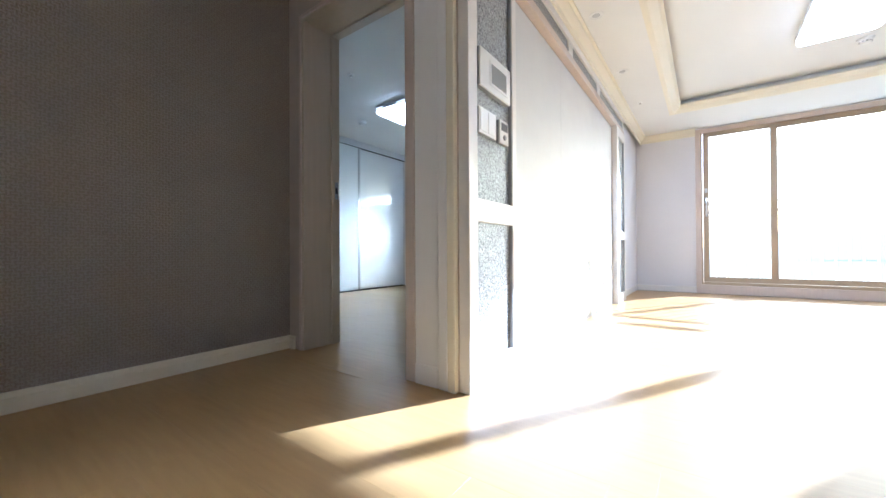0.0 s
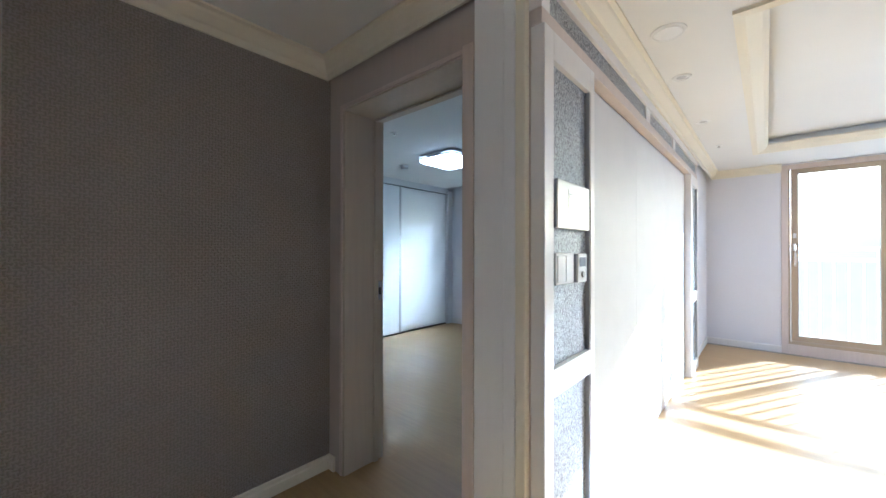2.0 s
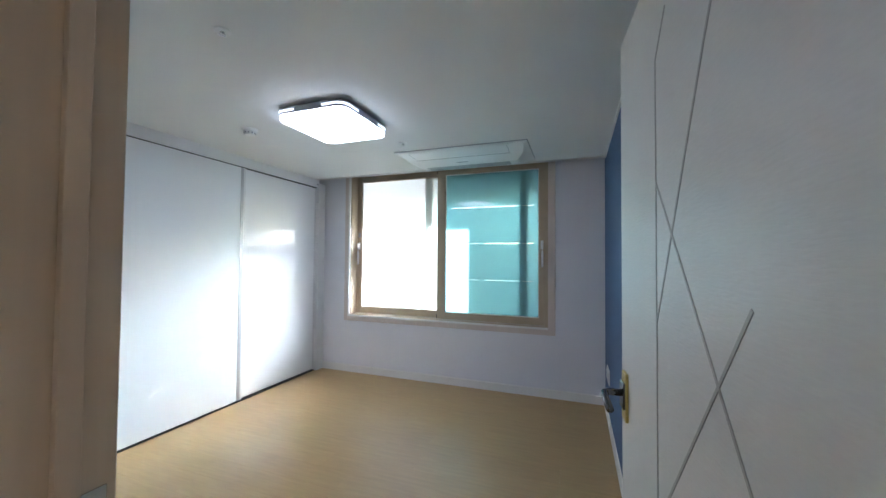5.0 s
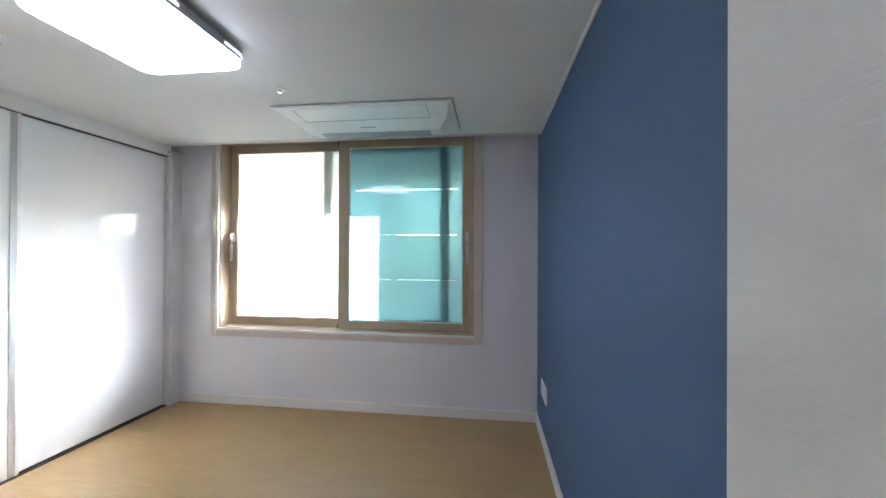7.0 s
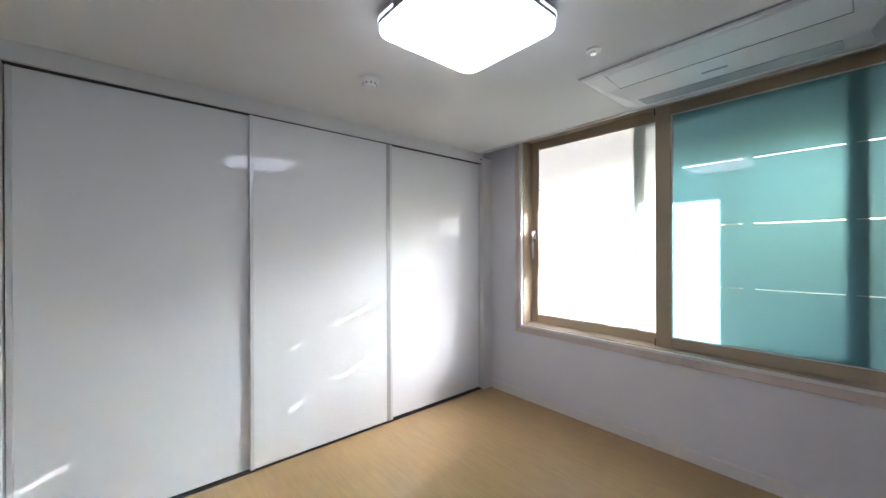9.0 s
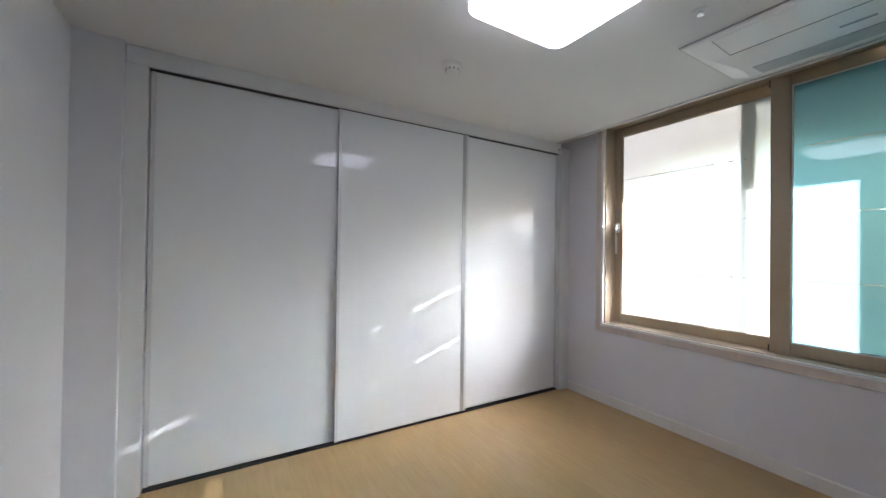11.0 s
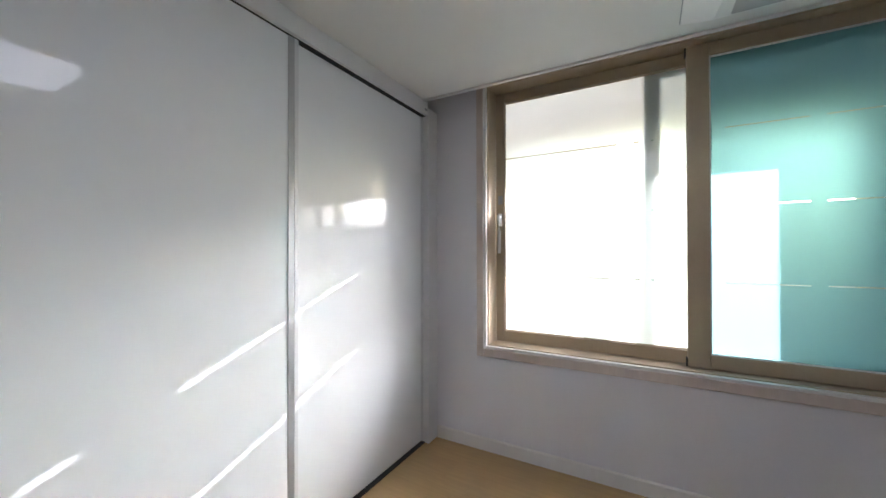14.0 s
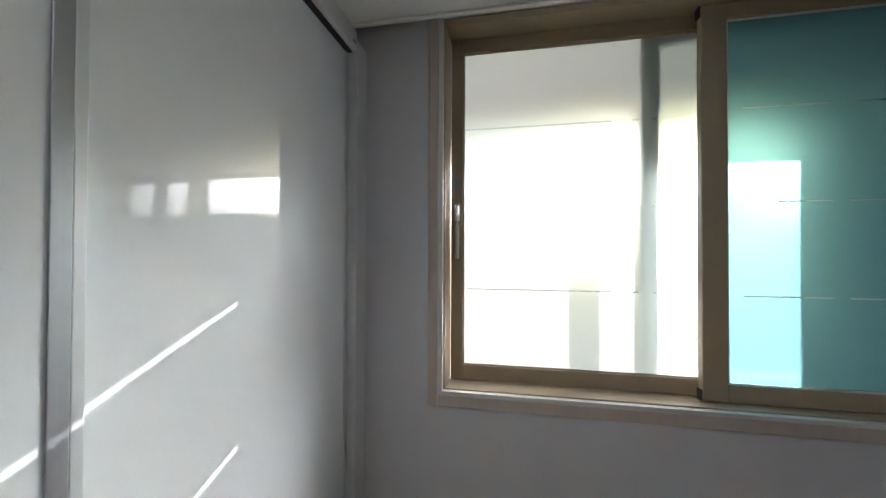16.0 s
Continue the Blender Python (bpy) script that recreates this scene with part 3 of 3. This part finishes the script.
for k in range(38):
    x = 0.3 + 0.125 * k
    wide = 0.02 if k % 9 == 4 else 0.0095
    lo = -0.05 if k % 9 == 4 else 0.095
    part("post" if k % 9 == 4 else "bar", boxes(((x - wide, 5.29, lo), (x + wide, 5.31, 1.17 if k % 9 != 4 else 1.30))), RAIL, fence)

# enclosed balcony in front of the bedroom window
structure("wall_outer", boxes(((-4.1, 4.95, 0), (-3.3, 5.1, TOP)), ((-0.58, 4.95, 0), (0.0595, 5.1, TOP)), ((-3.3, 4.95, 0), (-0.58, 5.1, 0.2)), ((-3.3, 4.95, 2.375), (-0.58, 5.1, TOP))),
          WHITE_PAPER, "white outer wall of the enclosed balcony", "wall")
structure("ceiling_balcony", boxes(((-4.1, 3.8905, 2.62), (0.0595, 4.9495, TOP))), CEILING, "white balcony ceiling", "ceiling")
ow = thing("outer_window", (-2.1, 5.0, 0.2), "beige framed outer window of the enclosed balcony", "window")
part("frame", boxes(((-3.299, 4.97, 0.201), (-3.25, 5.08, 2.374)), ((-0.63, 4.97, 0.201), (-0.581, 5.08, 2.374)), ((-3.2495, 4.97, 0.201), (-0.6305, 5.08, 0.25)), ((-3.2495, 4.97, 2.325), (-0.6305, 5.08, 2.374)), bevel=0.003), TAN, ow)
sash(ow, -3.245, -1.55, 0.253, 2.322, 4.98, 5.01, 0.06, TAN, GLASS)
sash(ow, -1.66, -0.635, 0.253, 2.322, 5.02, 5.05, 0.06, TAN, GLASS)

structure("ground", boxes(((-4000, 30, -42), (4000, 4500, -40))), PLAIN, "pale hazy plain far below", "ground")


def ridge(name, y, height, seed, label):
    bm = bmesh.new()
    rows = []
    for i in range(61):
        x = -3600 + 120 * i
        h = height * (0.35 + 0.65 * noise.noise(Vector((x * 0.0011, seed, 0.3)))) + height * 0.25 * noise.noise(Vector((x * 0.005, seed, 1.7)))
        rows.append([bm.verts.new((x, y + 500 * f, -40 + max(h, 6) * g)) for f, g in ((-1, 0), (-0.5, 0.6), (0, 1), (0.6, 0.55), (1, 0))])
    for a, b in zip(rows, rows[1:]):
        for k in range(4):
            bm.faces.new((a[k], b[k], b[k + 1], a[k + 1]))
    return tagged(new(name, mesh(name, bm, GLOWING_HILLS, True)), label, "hill", kind="structure")


ridge("backdrop_hills", 2600, 330, 3.1, "pale blue hills far off with a glow for the haze")

# ---- bedroom window ----
bw = thing("bedroom_window", (-1.75, 3.7, 0.6), "tan framed sliding window with frosted white and teal panes", "window")
part("casing", boxes(((-3.014, 3.622, 0.635), (-2.966, 3.6345, 2.52)), ((-0.54, 3.622, 0.635), (-0.467, 3.6345, 2.52)), ((-2.9655, 3.622, 0.635), (-0.5405, 3.6345, 0.69)), bevel=0.003), PINK_WOOD, bw, "pale pinkish wood casing")
part("frame", boxes(((-2.972, 3.65, 0.683), (-2.937, 3.886, 2.497)), ((-0.575, 3.65, 0.683), (-0.533, 3.886, 2.497)), ((-2.9365, 3.65, 0.683), (-0.5755, 3.886, 0.715)), ((-2.9365, 3.65, 2.465), (-0.5755, 3.886, 2.497)),
                    bevel=0.003), TAN, bw)
part("white_liner", boxes(((-2.9655, 3.6225, 0.6905), (-2.945, 3.6495, 2.495)), ((-2.9445, 3.6225, 0.6905), (-0.5405, 3.6495, 0.708))), TRIM, bw, "white inner edge")


def frosted_sash(x0, x1, z0, z1, y0, y1, left, right, mat, clear, half):
    """A sash whose frosted film leaves thin clear lines at three heights."""
    s = part("sash", boxes(((x0, y0, z0), (x0 + left, y1, z1)), ((x1 - right, y0, z0), (x1, y1, z1)),
                           ((x0 + left, y0 + 0.001, z0), (x1 - right, y1 - 0.001, z0 + 0.075)), ((x0 + left, y0 + 0.001, z1 - 0.07), (x1 - right, y1 - 0.001, z1)), bevel=0.004), TAN, bw)
    gx0, gx1, gz0, gz1, y = x0 + left - 0.004, x1 - right + 0.004, z0 + 0.071, z1 - 0.066, (y0 + y1) / 2
    part("glass", boxes(((gx0, y + 0.001, gz0), (gx1, y + 0.007, gz1))), GLASS, s).visible_shadow = False
    for a, b in (((gx0 + 0.004, gz0 + 0.004), (gx0 + 0.011, gz1 - 0.004)), ((gx1 - 0.011, gz0 + 0.004), (gx1 - 0.004, gz1 - 0.004)),
                 ((gx0 + 0.0115, gz0 + 0.004), (gx1 - 0.0115, gz0 + 0.011)), ((gx0 + 0.0115, gz1 - 0.011), (gx1 - 0.0115, gz1 - 0.004))):
        part("glazing_bead", boxes(((a[0], y - 0.012, a[1]), (b[0], y - 0.001, b[1])), bevel=0.0015, segments=1), TRIM if mat == TEAL else TAN, s)
    cuts = [1.178, 1.588, 2.0]
    levels = [gz0] + [v for c in cuts for v in (c - half, c + half)] + [gz1]

    def sheet(name, a, b, c, d):
        bm = bmesh.new()
        bm.faces.new([bm.verts.new(v) for v in ((a, y, c), (b, y, c), (b, y, d), (a, y, d))])
        part(name, bm, mat, s)

    for k in range(0, 8, 2):
        sheet("frosted_film", gx0, gx1, levels[k], levels[k + 1])
    for c in cuts:
        edges = [gx0] + [v for v in clear] + [gx1]
        for k in range(0, len(edges) - 1, 2):
            sheet("film_dash", edges[k], edges[k + 1], c - half, c + half)
    return s


# White sash: film dashes are added to break the sun streaks like cast shadows.
sl = frosted_sash(-2.93, -1.735, 0.718, 2.462, 3.775, 3.815, 0.062, 0.04, FROST, (-2.862, -2.15, -2.06, -2.03, -1.97, -1.955), 0.004)
sr = frosted_sash(-1.80, -0.58, 0.718, 2.462, 3.712, 3.752, 0.102, 0.06, TEAL, (-1.63, -1.30, -1.24, -0.86, -0.82, -0.70), 0.0025)
so = sash(bw, -2.005, -0.775, 0.718, 2.462, 3.848, 3.882, 0.085, OUTER, GLASS, "outer_sash")
handle(sl, (-2.897, 3.775, 1.465))
handle(sr, (-0.606, 3.712, 1.465))
part("vent_label", boxes(((-2.913, 3.7735, 1.68), (-2.881, 3.7745, 1.74))), GREY_PLASTIC, sl, "small grey label")
part("seal", boxes(((-1.808, 3.715, 0.72), (-1.8005, 3.749, 0.765)), ((-1.808, 3.715, 2.415), (-1.8005, 3.749, 2.46))), DARK, sr, "black seal block")

# ---- wardrobe ----
ward = thing("wardrobe", (-3.7, 1.9, 0), "built-in wardrobe with three glossy white sliding doors", "wardrobe")
part("carcass", boxes(((-3.98, 0.25, 0.0), (-3.44, 3.63, 2.399))), MATT_WHITE, ward)
part("header", boxes(((-3.43, 0.245, 2.306), (-3.335, 3.51, 2.399)), bevel=0.002), MATT_WHITE, ward)
part("end_filler", boxes(((-3.43, 3.513, 0.0), (-3.333, 3.6345, 2.36)), bevel=0.002), MATT_WHITE, ward)
part("start_filler", boxes(((-3.43, 0.2405, 0.0), (-3.338, 0.335, 2.305)), bevel=0.002), MATT_WHITE, ward)
# Black sheet and strips draw the shade in the gaps round the doors.
part("gap_shade", boxes(((-3.435, 0.34, 0.0), (-3.425, 3.512, 2.304))), DARK, ward, "dark sheet drawing the shade behind the doors")
part("top_gap_shade", boxes(((-3.424, 0.336, 2.3035), (-3.356, 3.512, 2.3055))), DARK, ward, "dark strip drawing the shade above the doors")
part("floor_gap_shade", boxes(((-3.425, 0.34, 0.0), (-3.365, 3.512, 0.008))), DARK, ward, "dark strip drawing the shade under the doors")
part("name_tag", boxes(((-3.3352, 3.47, 2.332), (-3.333, 3.50, 2.347))), GREY_PLASTIC, ward, "tiny grey tag")
for y0, y1, x in ((0.342, 1.395, -3.38), (1.362, 2.434, -3.357), (2.408, 3.508, -3.38)):
    d = part("door", boxes(((x - 0.018, y0 + 0.022, 0.022), (x, y1 - 0.022, 2.298)), bevel=0.0015), GLOSS, ward, "glossy white sliding door")
    if x > -3.37:
        part("grip_profile", boxes(((x + 0.0002, y1 - 0.055, 0.022), (x + 0.0045, y1 - 0.022, 2.298)), bevel=0.002), GUNMETAL, d, "dark grey grip profile")
    for a, b in ((y0, y0 + 0.0215), (y1 - 0.0215, y1)):
        part("edge_profile", boxes(((x - 0.02, a, 0.02), (x + 0.004, b, 2.299)), bevel=0.002), PROFILE, d, "pale aluminium edge profile")

# ---- bedroom door, standing open along the blue wall ----
L = 0.884
hinge = pose(-0.055, 0.062, 0.0, 0, 0, 5.26)
dr = thing("bedroom_door", (0, 0, 0), "white embossed wooden door with diagonal grooves, standing open", "door")
leaf = part("leaf", boxes(((0.0, 0.0, 0.008), (0.036, L, 2.075)), bevel=0.002), DOOR, dr)


def groove(y0, z0, y1, z1, w=0.006):
    way = Vector((0, y1 - y0, z1 - z0))
    s = Vector((0, -way.z, way.y)).normalized() * (w / 2)
    bm = bmesh.new()
    ring = [bm.verts.new((x, p[0] + q * s.y, p[1] + q * s.z)) for x, qs in ((-0.0012, 1.0), (0.002, 1.3)) for p, q in (((y0, z0), qs), ((y0, z0), -qs), ((y1, z1), -qs), ((y1, z1), qs))]
    for f in ((0, 1, 2, 3), (7, 6, 5, 4), (0, 4, 5, 1), (1, 5, 6, 2), (2, 6, 7, 3), (3, 7, 4, 0)):
        bm.faces.new([ring[i] for i in f])
    return part("groove", bm, GROOVE, leaf, "grey routed groove")


V = 0.54
for a in ((V, 1.852, V, 0.3), (V, 1.852, 0.475, 1.93), (V, 1.588, 0.06, 0.99), (V, 1.285, 0.30, 1.756), (0.30, 1.756, 0.22, 1.90),
          (0.177, 1.363, 0.40, 1.06), (0.40, 1.06, V, 0.87)):
    groove(*a)
knob = part("lever_handle", boxes(((-0.009, L - 0.088, 0.965), (-0.0005, L - 0.04, 1.10)), bevel=0.002), BRASS, dr, "square brass backed rose")
part("rose", boxes(((-0.016, L - 0.09, 1.0), (-0.0092, L - 0.045, 1.075)), bevel=0.003), DARK_CHROME, knob, smooth=False)
part("lever", tube([(-0.012, L - 0.066, 1.042), (-0.05, L - 0.066, 1.042), (-0.06, L - 0.072, 1.041), (-0.063, L - 0.10, 1.036), (-0.062, L - 0.165, 1.028)], 0.010, 12), DARK_CHROME, knob, "dark chrome lever", smooth=True)
for z in (0.25, 1.05, 1.85):
    part("hinge", tube([(0.0, -0.006, z - 0.05), (0.0, -0.006, z + 0.05)], 0.007, 12), CHROME, dr, smooth=True)
dr.matrix_basis = hinge

# ---- ceiling things of the bedroom ----
lamp = thing("ceiling_lamp", (-1.828, 1.813, CEIL), "square grey edged LED ceiling lamp, switched on", "ceiling lamp")
part("back_plate", rounded_slab(-2.06, -1.60, 1.59, 2.03, 2.3772, CEIL - 0.001, 0.05), PLASTIC, lamp)
part("housing", rounded_slab(-2.103, -1.57, 1.533, 2.093, 2.337, 2.377, 0.07), GREY_PLASTIC, lamp, "grey metallic rim")
part("diffuser", rounded_slab(-2.098, -1.575, 1.538, 2.088, 2.308, 2.3365, 0.068, 0.012), LED, lamp, "glowing white diffuser", smooth=False)


def slit(cx, cy, a0, run):
    """A glowing slot that wraps one corner of the lamp's rim."""
    bm = bmesh.new()
    r, pts = 0.0715, []
    c, s = math.cos(radians(a0)), math.sin(radians(a0))
    e, f = math.cos(radians(a0 + 90)), math.sin(radians(a0 + 90))
    pts.append((cx + r * c - run * e, cy + r * s - run * f))
    for k in range(9):
        a = radians(a0 + 90 * k / 8)
        pts.append((cx + r * math.cos(a), cy + r * math.sin(a)))
    pts.append((cx + r * e - run * c, cy + r * f - run * s))
    lo = [bm.verts.new((x, y, 2.350)) for x, y in pts]
    hi = [bm.verts.new((x, y, 2.363)) for x, y in pts]
    mid = (cx, cy)
    lo2 = [bm.verts.new((x + (mid[0] - x) * 0.02, y + (mid[1] - y) * 0.02, 2.350)) for x, y in pts]
    hi2 = [bm.verts.new((x + (mid[0] - x) * 0.02, y + (mid[1] - y) * 0.02, 2.363)) for x, y in pts]
    for k in range(len(pts) - 1):
        bm.faces.new((lo[k], lo[k + 1], hi[k + 1], hi[k]))
        bm.faces.new((lo2[k + 1], lo2[k], hi2[k], hi2[k + 1]))
        bm.faces.new((lo[k + 1], lo[k], lo2[k], lo2[k + 1]))
        bm.faces.new((hi[k], hi[k + 1], hi2[k + 1], hi2[k]))
    return bm


for cx, cy, a0 in ((-1.64, 2.023, 0), (-2.033, 2.023, 90), (-2.033, 1.603, 180), (-1.64, 1.603, 270)):
    part("side_light", slit(cx, cy, a0, 0.09), SIDE_LED, lamp, "glowing slot in the rim")

ac = thing("air_conditioner", (-1.25, 3.0, CEIL), "white one way ceiling cassette air conditioner", "air conditioner")
AC_LINE = [(2.725, 0.0075), (2.728, 0.017), (2.75, 0.02), (2.945, 0.033), (3.07, 0.066), (3.10, 0.07), (3.235, 0.064), (3.262, 0.056), (3.33, 0.0075)]


def ac_drop(y):
    """How far the unit's face hangs below the ceiling at y."""
    for (a, p), (b, q) in zip(AC_LINE, AC_LINE[1:]):
        if a <= y <= b:
            return p + (q - p) * (y - a) / (b - a)
    return 0.0


def ac_body():
    bm = bmesh.new()
    rows = []
    for y, d in AC_LINE:
        inset = 0.0 if d < 0.009 else 0.012 + 1.9 * max(d - 0.014, 0)
        rows.append([bm.verts.new((x, y, CEIL - z)) for x, z in ((-1.852, 0.0075), (-1.846, min(d, 0.014)), (-1.852 + inset + 0.008, d), (-0.645 - inset - 0.008, d), (-0.651, min(d, 0.014)), (-0.645, 0.0075))])
    for a, b in zip(rows, rows[1:]):
        for k in range(5):
            bm.faces.new((a[k], a[k + 1], b[k + 1], b[k]))
    bmesh.ops.remove_doubles(bm, verts=bm.verts, dist=0.0004)
    return bm


def ac_sheet(x0, x1, y0, y1, lift, thick):
    """A thin plate that lies on the unit's sloping face."""
    bm = bmesh.new()
    v = [bm.verts.new((x, y, CEIL - ac_drop(y) - h)) for h in (lift, lift + thick) for x, y in ((x0, y0), (x1, y0), (x1, y1), (x0, y1))]
    for f in ((3, 2, 1, 0), (4, 5, 6, 7), (0, 1, 5, 4), (1, 2, 6, 5), (2, 3, 7, 6), (3, 0, 4, 7)):
        bm.faces.new([v[k] for k in f])
    return bm


# Grey slab round the rim draws its shadow line on the ceiling.
part("shadow_strip", boxes(((-1.856, 2.719, CEIL - 0.007), (-0.638, 3.325, CEIL - 0.001))), GREY_PLASTIC, ac, "grey strip drawing the shadow gap at the ceiling")
part("panel", ac_body(), PLASTIC, ac)
part("intake_flap", ac_sheet(-1.715, -0.82, 2.752, 2.94, 0.0006, 0.003), PLASTIC, ac)
part("intake_seam", ac_sheet(-1.72, -0.815, 2.9405, 2.9455, 0.0025, 0.0013), DARK, ac, "dark seam")
for x in (-1.72, -0.8195):
    part("flap_edge", ac_sheet(x, x + 0.004, 2.752, 2.9405, 0.0025, 0.0013), GREY_PLASTIC, ac)
part("outlet_louvre", ac_sheet(-1.68, -0.85, 3.105, 3.232, 0.0004, 0.003), AC_GREY, ac, "grey air outlet louvre")
part("badge", ac_sheet(-1.345, -1.235, 3.03, 3.042, 0.0004, 0.001), GREY_PLASTIC, ac, "small grey badge bar")


def detector(at, label):
    t = thing("smoke_detector", at, label, "smoke detector", "smoke detectors")
    x, y, z = at
    for nm, prof, mat in (("base", [(0.055, -0.012), (0.058, -0.010), (0.058, 0.0)], PLASTIC), ("sensor", [(0.028, -0.045), (0.036, -0.041), (0.044, -0.020), (0.046, -0.0125)], PLASTIC)):
        ob = part(nm, lathe(prof), mat, t)
        ob.matrix_basis = Matrix.Translation(at)
    for k in range(10):
        a = 2 * math.pi * k / 10
        ob = part("slot", boxes(((-0.005, 0.0385, -0.037), (0.005, 0.042, -0.026))), GREY_PLASTIC, t)
        ob.matrix_basis = Matrix.Translation(at) @ Matrix.Rotation(a, 4, 'Z')
    return t


def sprinkler(at):
    t = thing("sprinkler", at, "small chrome sprinkler head in the ceiling", "sprinkler", "sprinklers")
    for nm, prof, mat in (("flange", [(0.030, -0.006), (0.034, -0.004), (0.034, 0.0)], PLASTIC), ("head", [(0.007, -0.016), (0.009, -0.010), (0.009, -0.0065)], CHROME), ("deflector", [(0.014, -0.0195), (0.014, -0.0165)], CHROME)):
        part(nm, lathe(prof, 20), mat, t).matrix_basis = Matrix.Translation(at)
    return t


detector((-2.622, 1.815, CEIL - 0.0005), "white smoke detector with dark slots on the bedroom ceiling")
detector((2.36, 3.33, CEIL + 0.1295), "white smoke detector on the living room ceiling")
sprinkler((-1.65, 2.492, CEIL - 0.0005))
sprinkler((-1.705, 0.845, CEIL - 0.0005))
sprinkler((0.545, 3.354, CEIL - 0.0005))

# ---- living room ceiling ----
def downlight(at):
    t = thing("downlight", at, "round recessed white downlight, switched off", "downlight", "downlights")
    for nm, prof, mat in (("ring", [(0.038, -0.002), (0.042, -0.007), (0.052, -0.006), (0.056, 0.0)], PLASTIC), ("lens", [(0.034, -0.001), (0.038, -0.0005)], GREY_PLASTIC), ("reflector", [(0.02, -0.0045), (0.03, -0.0015)], SILVER)):
        part(nm, lathe(prof, 24), mat, t).matrix_basis = Matrix.Translation(at)
    return t


downlight((0.512, 1.33, CEIL - 0.0005))
downlight((0.512, 2.393, CEIL - 0.0005))
vent = thing("ceiling_vent", (0.546, 0.718, CEIL), "flat round white ceiling vent cover", "vent cover")
part("ring", lathe([(0.066, -0.004), (0.07, -0.008), (0.078, -0.006), (0.08, -0.0005)], 32), PLASTIC, vent).matrix_basis = Matrix.Translation((0.546, 0.718, CEIL))
part("disc", lathe([(0.06, -0.01), (0.064, -0.006), (0.064, -0.0045)], 32), PLASTIC, vent).matrix_basis = Matrix.Translation((0.546, 0.718, CEIL))

ll = thing("living_ceiling_lamp", (2.5, 2.5, CEIL + 0.13), "wide white LED ceiling lamp of three panels, switched on", "ceiling lamp")
part("mount", boxes(((1.95, 2.2, 2.50), (3.4, 2.8, 2.529)), bevel=0.004), PLASTIC, ll)
for k in range(3):
    x = 1.83 + 0.56 * k
    part("housing", rounded_slab(x, x + 0.52, 2.08, 2.92, 2.455, 2.4995, 0.06), PLASTIC, ll)
    part("diffuser", rounded_slab(x + 0.006, x + 0.514, 2.086, 2.914, 2.425, 2.4545, 0.055, 0.01), LED, ll, "glowing white diffuser")

# ---- floor planks, last ----
PW, PL = 0.18, 1.27
plank_mesh = mesh("plank", boxes(((-PL / 2 + 0.00015, -PW / 2 + 0.00015, -0.0078), (PL / 2 - 0.00015, PW / 2 - 0.00015, 0.0)), bevel=0.0002, segments=1), OAK)
rng = random.Random(4)
for j in range(53):
    y = -4.5 + PW * (j + 0.5)
    start = -3.75 + rng.uniform(-1.0, 0.0)
    k = 0
    while start + PL * k < 4.9:
        x = start + PL * (k + 0.5)
        k += 1
        if y > 4.94 or (x > 4.3):
            continue
        if y < -1.75 or x > 3.2 or x + PL / 2 < -3.9 or (y < -0.2 and x < -0.75):
            continue
        left = x - PL / 2
        if left < -3.97:
            cut = boxes(((-3.97 - x, -PW / 2 + 0.00015, -0.0078), (PL / 2 - 0.00015, PW / 2 - 0.00015, 0.0)), bevel=0.0002, segments=1)
            ob = new("plank", mesh("plank", cut, OAK))
        else:
            ob = new("plank", plank_mesh)
        ob.location = (x, y, 0)
        ob.parent = floor
rest = boxes(((-1.04, -3.0, -0.0078), (4.9, -1.7, -0.0006)), ((-1.1, -1.7, -0.0078), (0.9, -0.2, -0.0012)), ((2.6, -1.7, -0.0078), (4.9, 4.95, -0.0012)), bevel=0)
tagged(part("plank_field", rest, OAK, floor), kind="stuff")
